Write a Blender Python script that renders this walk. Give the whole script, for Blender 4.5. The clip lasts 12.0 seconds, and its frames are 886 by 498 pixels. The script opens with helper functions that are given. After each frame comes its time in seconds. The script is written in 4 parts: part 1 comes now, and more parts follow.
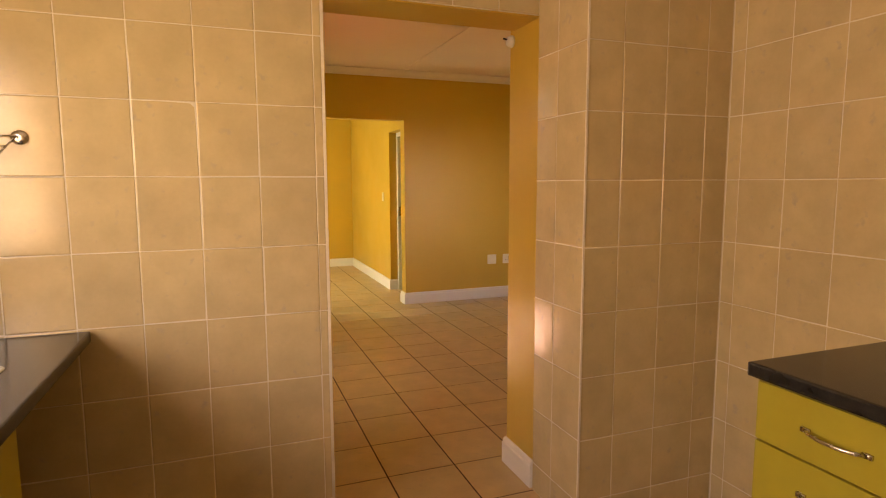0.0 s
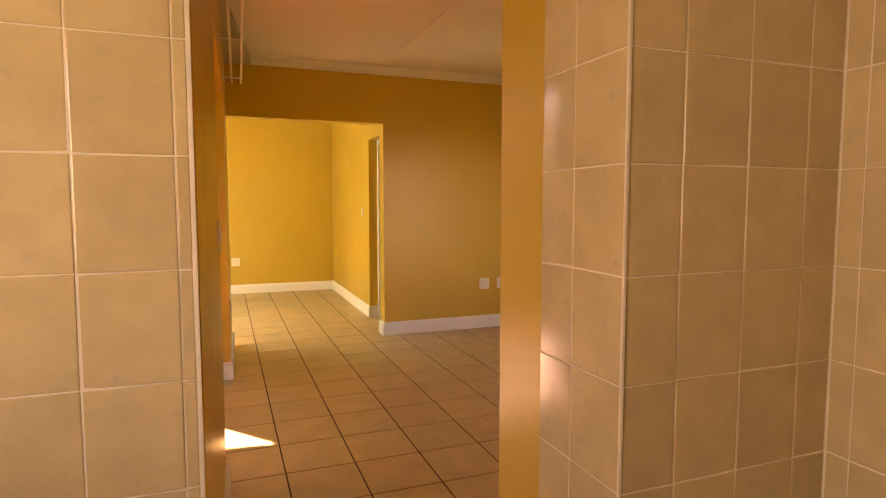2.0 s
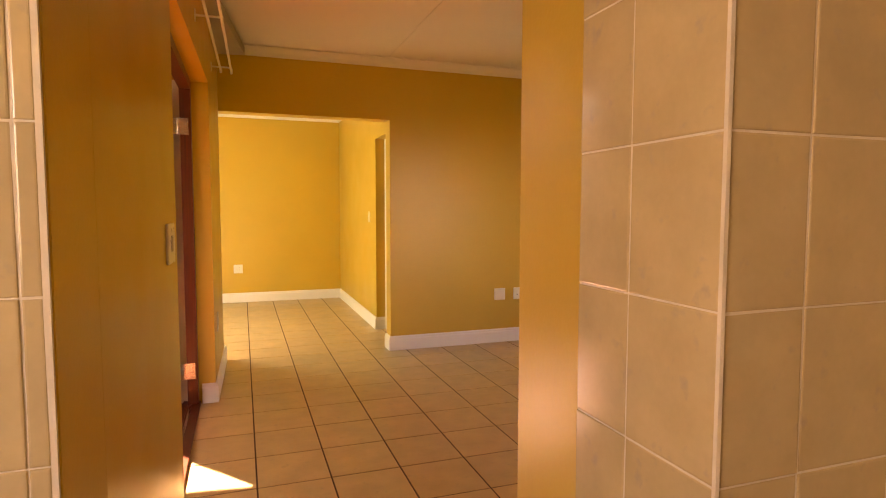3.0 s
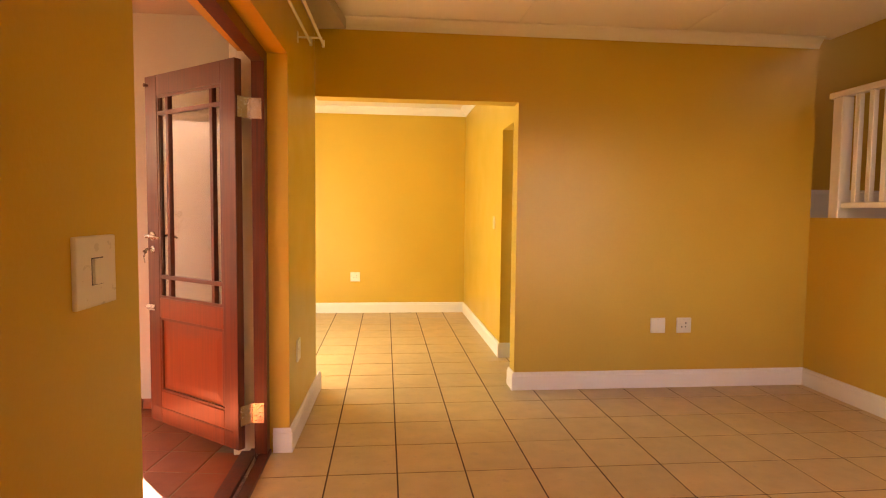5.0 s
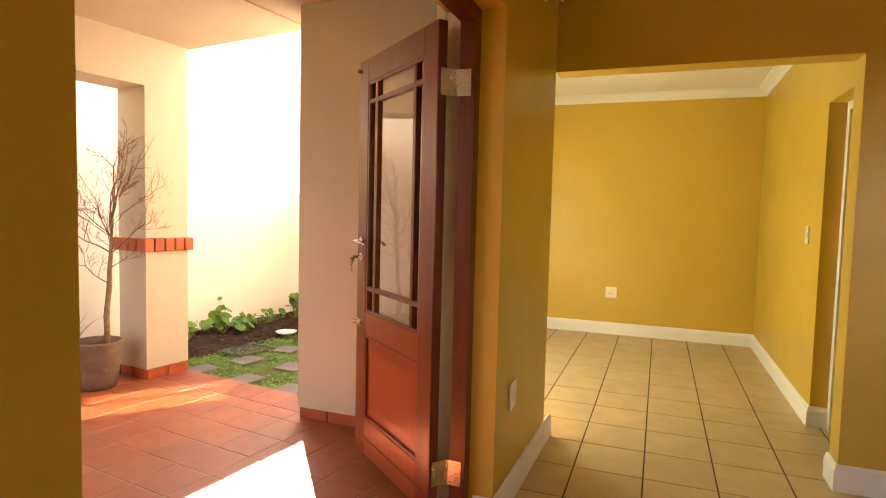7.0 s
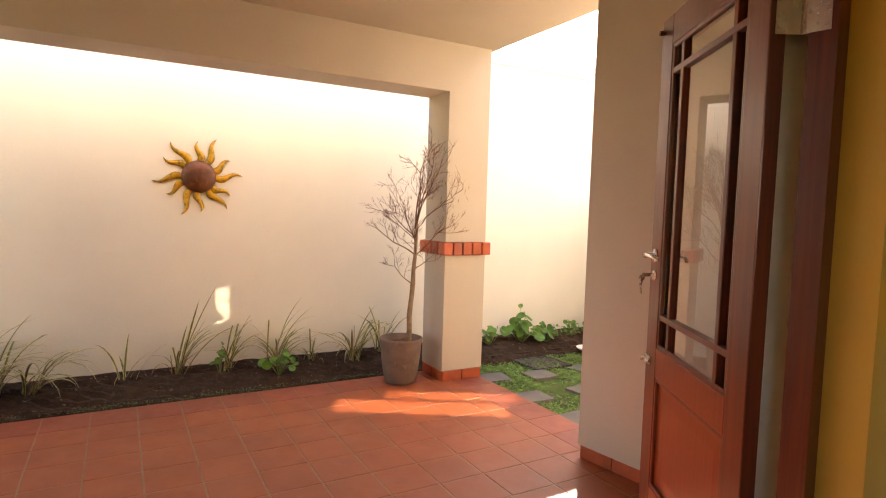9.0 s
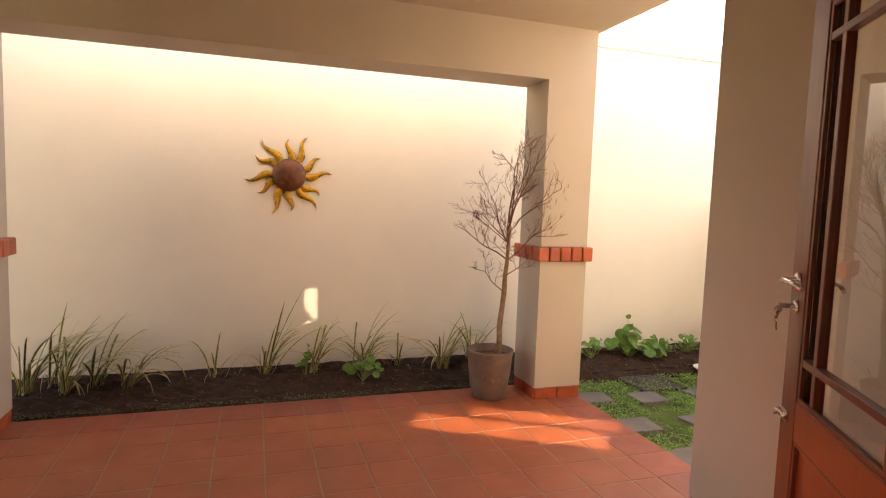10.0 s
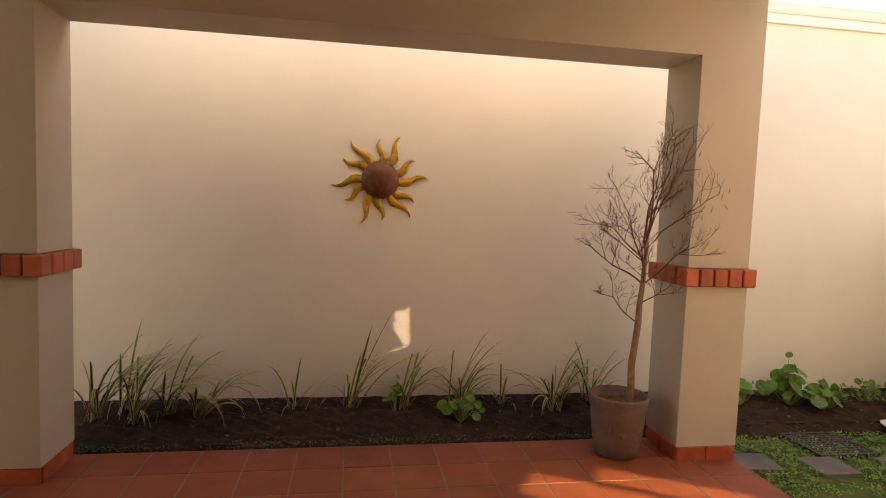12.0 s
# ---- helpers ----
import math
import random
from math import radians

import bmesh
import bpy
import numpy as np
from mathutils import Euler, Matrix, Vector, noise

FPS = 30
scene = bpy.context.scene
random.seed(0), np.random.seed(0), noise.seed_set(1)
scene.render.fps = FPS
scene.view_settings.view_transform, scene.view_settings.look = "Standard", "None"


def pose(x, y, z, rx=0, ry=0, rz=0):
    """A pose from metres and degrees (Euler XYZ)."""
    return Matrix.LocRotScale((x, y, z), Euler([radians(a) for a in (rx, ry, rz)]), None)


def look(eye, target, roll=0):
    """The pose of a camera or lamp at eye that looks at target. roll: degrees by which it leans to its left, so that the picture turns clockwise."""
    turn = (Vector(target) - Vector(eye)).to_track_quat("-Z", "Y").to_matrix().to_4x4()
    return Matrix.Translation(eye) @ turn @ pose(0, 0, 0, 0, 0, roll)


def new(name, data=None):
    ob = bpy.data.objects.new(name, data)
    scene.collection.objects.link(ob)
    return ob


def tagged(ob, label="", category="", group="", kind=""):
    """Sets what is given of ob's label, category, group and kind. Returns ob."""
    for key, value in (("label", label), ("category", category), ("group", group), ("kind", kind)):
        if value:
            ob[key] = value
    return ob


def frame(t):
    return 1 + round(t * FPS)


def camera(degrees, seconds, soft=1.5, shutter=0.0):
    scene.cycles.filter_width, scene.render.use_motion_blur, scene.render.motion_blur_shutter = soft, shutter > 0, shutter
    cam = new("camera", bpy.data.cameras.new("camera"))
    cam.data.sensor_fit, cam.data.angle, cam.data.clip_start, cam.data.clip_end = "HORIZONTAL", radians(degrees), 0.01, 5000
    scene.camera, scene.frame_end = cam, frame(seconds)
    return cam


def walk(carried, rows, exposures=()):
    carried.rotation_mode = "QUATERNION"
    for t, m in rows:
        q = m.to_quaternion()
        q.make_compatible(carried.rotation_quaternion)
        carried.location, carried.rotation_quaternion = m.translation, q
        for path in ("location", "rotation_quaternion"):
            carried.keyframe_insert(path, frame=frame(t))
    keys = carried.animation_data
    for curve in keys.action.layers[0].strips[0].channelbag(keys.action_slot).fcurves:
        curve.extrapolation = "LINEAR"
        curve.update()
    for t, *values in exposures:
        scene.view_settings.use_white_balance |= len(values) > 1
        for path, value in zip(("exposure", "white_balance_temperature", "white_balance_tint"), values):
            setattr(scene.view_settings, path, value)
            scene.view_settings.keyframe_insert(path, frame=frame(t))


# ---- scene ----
cam = camera(75.3, 12.0, soft=1.1)
PATH = [
    (0, (0.658, 0.099, 1.402), (1.353, 1.96, 1.174), -0.2),
    (0.5, (0.722, 0.213, 1.391), (1.433, 2.07, 1.176), -0.1),
    (1, (0.858, 0.419, 1.38), (1.582, 2.273, 1.183), -0.1),
    (1.5, (0.959, 0.617, 1.348), (1.68, 2.474, 1.172), -0.1),
    (2, (1.072, 0.88, 1.32), (1.782, 2.743, 1.164), -0.0),
    (2.5, (1.175, 1.1, 1.306), (1.866, 2.971, 1.163), 0.0),
    (4.5, (1.557, 2.047, 1.296), (1.932, 4.007, 1.169), 0.5),
    (5, (1.603, 2.302, 1.301), (1.803, 4.289, 1.178), 0.6),
    (5.5, (1.646, 2.518, 1.286), (1.674, 4.514, 1.167), 0.8),
    (6, (1.658, 2.781, 1.293), (1.471, 4.769, 1.175), 1.1),
    (6.5, (1.688, 3.0, 1.299), (1.297, 4.958, 1.179), 1.2),
    (7, (1.689, 3.17, 1.314), (0.987, 5.038, 1.187), 1.4),
    (7.5, (1.673, 3.318, 1.305), (0.698, 5.06, 1.178), 1.6),
    (9.5, (1.448, 3.903, 1.313), (-0.263, 4.928, 1.161), 1.8),
    (10, (1.327, 4.051, 1.359), (-0.459, 4.935, 1.19), 2.0),
    (10.5, (1.203, 4.114, 1.349), (-0.599, 4.967, 1.186), 2.0),
    (11, (1.004, 4.19, 1.361), (-0.83, 4.971, 1.196), 2.1),
    (11.5, (0.843, 4.21, 1.357), (-1.033, 4.885, 1.198), 2.1),
    (12, (0.662, 4.214, 1.345), (-1.243, 4.804, 1.199), 2.1),
]
EXPOSURES = [(0.0, 4.15, 11000, 35), (2.5, 4.25, 11400, 42), (5.0, 4.6, 11000, 46), (6.5, 4.25, 9800, 31), (7.0, 4.05, 9200, 24), (7.7, 3.8, 8400, 20), (9.3, 3.4, 7700, 20), (10.5, 2.9, 8200, 22), (12.0, 2.4, 8400, 21)]
walk(cam, [(t, look(eye, target, roll)) for t, eye, target, roll in PATH], EXPOSURES)

# ---- world, sun, window light, added lamps ----
SUN_WAY = Vector((0.81, -1.0, -1.0))          # the way the sunlight travels
world = bpy.data.worlds.new("sky")
scene.world = world
world.use_nodes = True
wn = world.node_tree.nodes
sky = wn.new("ShaderNodeTexSky")
sky.sky_type, sky.sun_disc = "NISHITA", False
sky.sun_elevation, sky.sun_rotation = radians(39), math.atan2(-0.81, 1.0)
world.node_tree.links.new(sky.outputs[0], wn["Background"].inputs[0])
wn["Background"].inputs[1].default_value = 0.10
sun = new("sun", bpy.data.lights.new("sun", "SUN"))
sun.data.energy, sun.data.angle, sun.data.color = 5.0, radians(0.5), (1.0, 0.96, 0.91)
sun.matrix_world = look((-6, 12, 12), Vector((-6, 12, 12)) + SUN_WAY)


def area_lamp(name, eye, target, width, height, watts, color, spread=180):
    lamp = new(name, bpy.data.lights.new(name, "AREA"))
    lamp.data.shape, lamp.data.size, lamp.data.size_y = "RECTANGLE", width, height
    lamp.data.energy, lamp.data.color, lamp.data.spread = watts, color, radians(spread)
    lamp.matrix_world = look(eye, target)
    return lamp


DAY = (1.0, 0.95, 0.88)
area_lamp("kitchen_window_light", (-0.5, 0.8, 1.58), (2, 0.8, 2.2), 1.3, 1.0, 1.28, (1.0, 0.98, 0.95))
area_lamp("far_window_light", (-0.2, 7.65, 1.3), (2, 7.9, 1.1), 1.4, 1.05, 2.6, (0.55, 1.0, 0.95))
# orange fill for the living room; the window behind it is invented
area_lamp("living_fill_light", (3.9, 2.54, 1.5), (3.6, 5, 1.2), 1.3, 1.1, 0.20, (1.0, 0.5, 0.15))
area_lamp("stair_window_light", (5.9, 4.6, 3.0), (4.5, 4.6, 2.0), 1.2, 1.0, 0.45, (0.5, 0.68, 1.0))
# lamps in place of sunlight thrown back by the garden window's two panes
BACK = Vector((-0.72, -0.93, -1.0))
area_lamp("pane_bounce_lamp", (-0.45, 7.29, 1.45), Vector((-0.45, 7.29, 1.45)) + BACK, 0.24, 0.75, 0.20, (1.0, 0.88, 0.68), 1.5)
area_lamp("pane_bounce_lamp", (-0.45, 7.70, 1.55), Vector((-0.45, 7.70, 1.55)) + BACK, 0.16, 0.6, 0.11, (1.0, 0.88, 0.68), 1.5)
# added lamp with no pane behind it, aimed to light a wall patch
area_lamp("wall_patch_lamp", (-0.45, 7.3, 1.95), (-2.97, 5.2, 0.57), 0.07, 0.25, 0.011, (1.0, 0.9, 0.75), 0.4)

# ---- materials ----


def mat(name, color, rough=0.6, metal=0.0, spec=0.5, scale=6.0, vary=0.12, fine=120.0, bump=0.0, bump_scale=40.0, island=0.0, second=None, second_at=0.55, coat=0.0, coords="Object"):
    """Paint, stone or soil: a base colour that drifts at two scales, with fine relief."""
    m = bpy.data.materials.new(name)
    m.use_nodes = True
    nt = m.node_tree
    N, LK = nt.nodes, nt.links
    b = N["Principled BSDF"]
    b.inputs["Roughness"].default_value, b.inputs["Metallic"].default_value = rough, metal
    b.inputs["Specular IOR Level"].default_value = spec
    b.inputs["Coat Weight"].default_value = coat
    tc = N.new("ShaderNodeTexCoord")
    geo = N.new("ShaderNodeNewGeometry")
    where = geo.outputs["Position"] if coords == "World" else tc.outputs["Object"]

    def field(sc, detail):
        n = N.new("ShaderNodeTexNoise")
        n.inputs["Scale"].default_value, n.inputs["Detail"].default_value = sc, detail
        LK.new(where, n.inputs["Vector"])
        return n.outputs["Fac"]

    ramp = N.new("ShaderNodeValToRGB")
    lo = [c * (1 - vary) for c in color]
    hi = [min(1, c * (1 + vary)) for c in color]
    ramp.color_ramp.elements[0].position, ramp.color_ramp.elements[1].position = 0.3, 0.7
    ramp.color_ramp.elements[0].color, ramp.color_ramp.elements[1].color = (*lo, 1), (*hi, 1)
    LK.new(field(scale, 5), ramp.inputs["Fac"])
    out = ramp.outputs["Color"]
    if second:
        r2 = N.new("ShaderNodeValToRGB")
        r2.color_ramp.elements[0].position, r2.color_ramp.elements[1].position = second_at, second_at + 0.15
        LK.new(field(scale * 2.7, 8), r2.inputs["Fac"])
        mx = N.new("ShaderNodeMix")
        mx.data_type = "RGBA"
        LK.new(r2.outputs["Color"], mx.inputs["Factor"])
        LK.new(out, mx.inputs["A"])
        mx.inputs["B"].default_value = (*second, 1)
        out = mx.outputs["Result"]
    hsv = N.new("ShaderNodeHueSaturation")
    LK.new(out, hsv.inputs["Color"])
    mr = N.new("ShaderNodeMapRange")
    mr.inputs["To Min"].default_value, mr.inputs["To Max"].default_value = 1 - vary * 0.5, 1 + vary * 0.5
    LK.new(field(fine, 3), mr.inputs["Value"])
    val = mr.outputs["Result"]
    if island:
        info = N.new("ShaderNodeObjectInfo")
        mi = N.new("ShaderNodeMapRange")
        mi.inputs["To Min"].default_value, mi.inputs["To Max"].default_value = 1 - island, 1 + island
        LK.new(info.outputs["Random"], mi.inputs["Value"])
        mul = N.new("ShaderNodeMath")
        mul.operation = "MULTIPLY"
        LK.new(val, mul.inputs[0])
        LK.new(mi.outputs["Result"], mul.inputs[1])
        val = mul.outputs[0]
    LK.new(val, hsv.inputs["Value"])
    LK.new(hsv.outputs["Color"], b.inputs["Base Color"])
    if rough > 0.12:
        rr = N.new("ShaderNodeMapRange")
        rr.inputs["To Min"].default_value, rr.inputs["To Max"].default_value = max(0.05, rough - 0.1), min(1, rough + 0.1)
        LK.new(field(scale * 3, 4), rr.inputs["Value"])
        LK.new(rr.outputs["Result"], b.inputs["Roughness"])
    if bump:
        bp = N.new("ShaderNodeBump")
        bp.inputs["Strength"].default_value, bp.inputs["Distance"].default_value = bump, 0.004
        LK.new(field(bump_scale, 6), bp.inputs["Height"])
        LK.new(bp.outputs["Normal"], b.inputs["Normal"])
    return m


def wood(name, dark, light, rough=0.32, coat=0.15, axis=2):
    m = bpy.data.materials.new(name)
    m.use_nodes = True
    N, LK = m.node_tree.nodes, m.node_tree.links
    b = N["Principled BSDF"]
    b.inputs["Roughness"].default_value, b.inputs["Coat Weight"].default_value, b.inputs["Coat Roughness"].default_value = rough, coat, 0.2
    tc, mp, ns, rp = (N.new("ShaderNode" + k) for k in ("TexCoord", "Mapping", "TexNoise", "ValToRGB"))
    sc = [55.0, 55.0, 55.0]
    sc[axis] = 1.6
    mp.inputs["Scale"].default_value = sc
    ns.inputs["Scale"].default_value, ns.inputs["Detail"].default_value, ns.inputs["Distortion"].default_value = 1.0, 8, 0.6
    rp.color_ramp.elements[0].position, rp.color_ramp.elements[1].position = 0.3, 0.72
    rp.color_ramp.elements[0].color, rp.color_ramp.elements[1].color = (*dark, 1), (*light, 1)
    LK.new(tc.outputs["Object"], mp.inputs["Vector"])
    LK.new(mp.outputs["Vector"], ns.inputs["Vector"])
    LK.new(ns.outputs["Fac"], rp.inputs["Fac"])
    LK.new(rp.outputs["Color"], b.inputs["Base Color"])
    bp = N.new("ShaderNodeBump")
    bp.inputs["Strength"].default_value, bp.inputs["Distance"].default_value = 0.10, 0.001
    LK.new(ns.outputs["Fac"], bp.inputs["Height"])
    LK.new(bp.outputs["Normal"], b.inputs["Normal"])
    return m


def glass(name):
    m = bpy.data.materials.new(name)
    m.use_nodes = True
    b = m.node_tree.nodes["Principled BSDF"]
    b.inputs["Transmission Weight"].default_value, b.inputs["Roughness"].default_value, b.inputs["IOR"].default_value = 1.0, 0.0, 1.45
    b.inputs["Base Color"].default_value = (0.97, 0.98, 0.97, 1)
    return m


OCHRE = mat("ochre_paint", (0.62, 0.39, 0.07), 0.36, spec=0.4, scale=1.2, vary=0.05, fine=60, bump=0.12, bump_scale=90, coords="World")
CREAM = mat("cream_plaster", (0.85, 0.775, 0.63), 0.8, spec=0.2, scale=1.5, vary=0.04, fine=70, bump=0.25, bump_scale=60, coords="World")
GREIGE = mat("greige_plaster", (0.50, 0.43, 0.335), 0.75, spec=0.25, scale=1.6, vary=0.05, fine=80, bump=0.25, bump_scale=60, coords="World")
WHITE = mat("white_paint", (0.82, 0.79, 0.72), 0.45, scale=2, vary=0.03, bump=0.05, coords="World")
CEIL = mat("ceiling_paint", (0.80, 0.76, 0.68), 0.8, spec=0.2, scale=1.0, vary=0.03, bump=0.06, coords="World")
WALL_TILE = mat("beige_wall_tile", (0.60, 0.465, 0.262), 0.17, spec=0.5, scale=9, vary=0.08, fine=70, bump=0.14, bump_scale=11, island=0.05, second=(0.50, 0.40, 0.27), second_at=0.62, coords="World")
GROUT = mat("pale_grout", (0.76, 0.68, 0.54), 0.85, scale=12, vary=0.08, bump=0.1, coords="World")
FLOOR_TILE = mat("sand_floor_tile", (0.58, 0.41, 0.21), 0.35, spec=0.45, scale=7, vary=0.09, fine=90, bump=0.06, bump_scale=18, island=0.05, second=(0.50, 0.36, 0.20), second_at=0.60, coords="World")
FLOOR_GROUT = mat("dark_grout", (0.085, 0.038, 0.016), 0.9, scale=15, vary=0.2, coords="World")
TERRA = mat("terracotta_tile", (0.285, 0.07, 0.024), 0.5, spec=0.4, scale=3, vary=0.12, fine=60, bump=0.18, bump_scale=25, island=0.05, second=(0.25, 0.062, 0.023), second_at=0.56, coords="World")
TERRA_EDGE = mat("dark_terracotta_tile", (0.26, 0.06, 0.03), 0.5, spec=0.4, scale=6, vary=0.15, fine=60, bump=0.18, bump_scale=25, island=0.12, coords="World")
BRICK = mat("glazed_red_brick", (0.42, 0.085, 0.03), 0.4, scale=9, vary=0.2, fine=80, bump=0.25, bump_scale=30, island=0.15, coords="World")
MORTAR = mat("grey_mortar", (0.26, 0.17, 0.11), 0.9, scale=20, vary=0.15, bump=0.3, coords="World")
SOIL = mat("dark_soil", (0.038, 0.020, 0.011), 0.95, spec=0.2, scale=14, vary=0.4, fine=90, bump=0.9, bump_scale=60, second=(0.07, 0.045, 0.03), second_at=0.56, coords="World")
LAWN = mat("mossy_ground", (0.06, 0.10, 0.018), 0.95, spec=0.2, scale=6, vary=0.4, fine=120, bump=0.8, bump_scale=80, second=(0.13, 0.10, 0.05), second_at=0.52, coords="World")
BLACK_TOP = mat("black_stone", (0.022, 0.020, 0.018), 0.18, spec=0.5, scale=30, vary=0.35, fine=300, coords="World")
CABINET = mat("olive_yellow_laminate", (0.42, 0.34, 0.045), 0.35, scale=5, vary=0.06, fine=50, bump=0.03)
CHROME = mat("brushed_steel", (0.62, 0.58, 0.52), 0.25, metal=1.0, scale=30, vary=0.08)
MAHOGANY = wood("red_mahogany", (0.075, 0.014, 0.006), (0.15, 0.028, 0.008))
# lighter copy of the mahogany for the door's lower rails and panel
MAHOGANY_LOW = wood("red_mahogany_lighter", (0.165, 0.033, 0.0095), (0.225, 0.043, 0.011))
GLASS = glass("clear_glass")
PLASTIC = mat("ivory_plastic", (0.80, 0.74, 0.60), 0.3, scale=10, vary=0.02)

# ---- building blocks ----


def box(bm, x0, x1, y0, y1, z0, z1):
    vs = [bm.verts.new((x, y, z)) for z in (z0, z1) for x, y in ((x0, y0), (x1, y0), (x1, y1), (x0, y1))]
    for f in ((3, 2, 1, 0), (4, 5, 6, 7), (0, 1, 5, 4), (1, 2, 6, 5), (2, 3, 7, 6), (3, 0, 4, 7)):
        bm.faces.new([vs[i] for i in f])
    return vs


def prism(bm, plan, z0, z1):
    lo = [bm.verts.new((x, y, z0)) for x, y in plan]
    hi = [bm.verts.new((x, y, z1)) for x, y in plan]
    n = len(plan)
    bm.faces.new(lo[::-1]), bm.faces.new(hi)
    for i in range(n):
        bm.faces.new((lo[i], lo[(i + 1) % n], hi[(i + 1) % n], hi[i]))


def bevelled(bm, width, segments=2):
    bmesh.ops.bevel(bm, geom=bm.edges[:], offset=width, segments=segments, affect="EDGES", profile=0.6)
    return bm


def tube(bm, pts, r0, r1=None, sides=8, cap=True):
    """A round bar along the points, tapering from r0 to r1."""
    r1 = r0 if r1 is None else r1
    pts = [Vector(p) for p in pts]
    rings = []
    for i, p in enumerate(pts):
        d = (pts[min(i + 1, len(pts) - 1)] - pts[max(i - 1, 0)]).normalized()
        a = d.cross(Vector((0, 0, 1)) if abs(d.z) < 0.9 else Vector((1, 0, 0))).normalized()
        b = d.cross(a)
        r = r0 + (r1 - r0) * i / max(1, len(pts) - 1)
        rings.append([bm.verts.new(p + (a * math.cos(q) + b * math.sin(q)) * r) for q in (2 * math.pi * k / sides for k in range(sides))])
    for A, B in zip(rings, rings[1:]):
        for k in range(sides):
            bm.faces.new((A[k], A[(k + 1) % sides], B[(k + 1) % sides], B[k]))
    if cap:
        bm.faces.new(rings[0][::-1]), bm.faces.new(rings[-1])


def lathe(bm, profile, sides=28, centre=(0, 0)):
    """profile: (radius, height) pairs."""
    rings = [[bm.verts.new((centre[0] + r * math.cos(q), centre[1] + r * math.sin(q), z)) for q in (2 * math.pi * k / sides for k in range(sides))] for r, z in profile]
    for A, B in zip(rings, rings[1:]):
        for k in range(sides):
            bm.faces.new((A[k], A[(k + 1) % sides], B[(k + 1) % sides], B[k]))
    bm.faces.new(rings[0][::-1]), bm.faces.new(rings[-1])


def as_mesh(name, bm, material, smooth=False):
    bmesh.ops.recalc_face_normals(bm, faces=bm.faces[:])
    me = bpy.data.meshes.new(name)
    bm.to_mesh(me)
    bm.free()
    me.materials.append(material)
    if smooth:
        me.shade_smooth()
    return me


def part(name, bm, material, parent=None, label="", smooth=False):
    ob = new(name, as_mesh(name, bm, material, smooth))
    if parent:
        ob.parent = parent
    if label:
        ob["label"] = label
    return ob


def thing(name, label, category, m=None, group="", kind=""):
    ob = new(name)
    ob.empty_display_size = 0.1
    if m is not None:
        ob.matrix_world = m
    return tagged(ob, label, category, group, kind)


def setting(name, bm, material, label, category, m=None, smooth=False):
    ob = part(name, bm, material, smooth=smooth)
    if m is not None:
        ob.matrix_world = m
    return tagged(ob, label, category, kind="structure")


def boxes(*rows):
    bm = bmesh.new()
    for r in rows:
        box(bm, *r)
    return bm


# ---- structure ----
H = 2.645
PATIO = pose(-1.895, 6.395, 0, 0, 0, -8)      # its x runs to the house, its y along the garden wall


def west(y):
    return 1.02 + 0.0225 * (y - 2.3)


def west_piece(bm, y0, y1, z0, z1, deep=0.25):
    prism(bm, [(west(y0) - deep, y0), (west(y0), y0), (west(y1), y1), (west(y1) - deep, y1)], z0, z1)


kitchen_wall = setting("wall_kitchen", boxes((-0.65, 1.012, 2.3018, 2.54, 0, H), (1.012, 1.916, 2.3018, 2.54, 2.1, H)), GROUT, "kitchen wall grouted behind beige tiles", "wall")
pier = setting("wall_pier", boxes((1.9168, 2.8, 1.9418, 2.3018, 0, H)), GROUT, "projecting kitchen pier behind beige tiles", "wall")
kitchen_east = setting("wall_kitchen_east", boxes((2.6038, 2.8, -2.2, 1.9418, 0, H)), GROUT, "kitchen side wall behind beige tiles", "wall")
# two unseen kitchen walls take the darker tile colour to cut bounced light
setting("wall_kitchen_south", boxes((-0.65, 2.8, -2.4, -2.2, 0, H)), WALL_TILE, "unseen kitchen wall, tile-coloured to cut bounced light", "wall")
setting("wall_kitchen_west", boxes((-0.65, -0.45, -2.2, 0.1, 0, H), (-0.65, -0.45, 1.5, 2.308, 0, H), (-0.65, -0.45, 0.1, 1.5, 0, 1.05), (-0.65, -0.45, 0.1, 1.5, 2.1, H)), WALL_TILE, "unseen kitchen wall with a window opening, tile-coloured to cut bounce", "wall")
# opening at x 3.2 to 4.6 is made up for the living room fill
setting("wall_living_south", boxes((1.923, 3.2, 2.3018, 2.578, 0, H), (4.6, 4.85, 2.3018, 2.578, 0, H), (3.2, 4.6, 2.3018, 2.578, 0, 0.9), (3.2, 4.6, 2.3018, 2.578, 2.1, H)), OCHRE, "ochre painted wall end beside the kitchen opening", "wall")
lintel = setting("wall_opening_lintel", boxes((1.016, 1.923, 2.312, 2.545, 2.094, 2.1)), OCHRE, "ochre painted underside of the kitchen opening", "wall")
bm = bmesh.new()
west_piece(bm, 2.54, 3.59, 0, H), west_piece(bm, 5.42, 6.42, 0, H), west_piece(bm, 3.59, 5.42, 2.125, H)
prism(bm, [(0.99, 3.59), (west(3.59), 3.59), (west(3.65), 3.65), (0.99, 3.65)], 0, 2.125)
setting("wall_west", bm, OCHRE, "ochre painted living room wall around the patio door", "wall")
bm = bmesh.new()
prism(bm, [(0.99, 2.304), (1.016, 2.304), (west(2.54), 2.545), (0.99, 2.545)], 0, 2.094)
setting("wall_opening_jamb", bm, OCHRE, "ochre painted jamb of the kitchen opening", "wall")
setting("wall_north", boxes((1.113, 2.555, 6.42, 6.57, 2.106, H), (2.555, 4.85, 6.42, 6.57, 0, H)), OCHRE, "ochre painted wall with a wide opening", "wall")
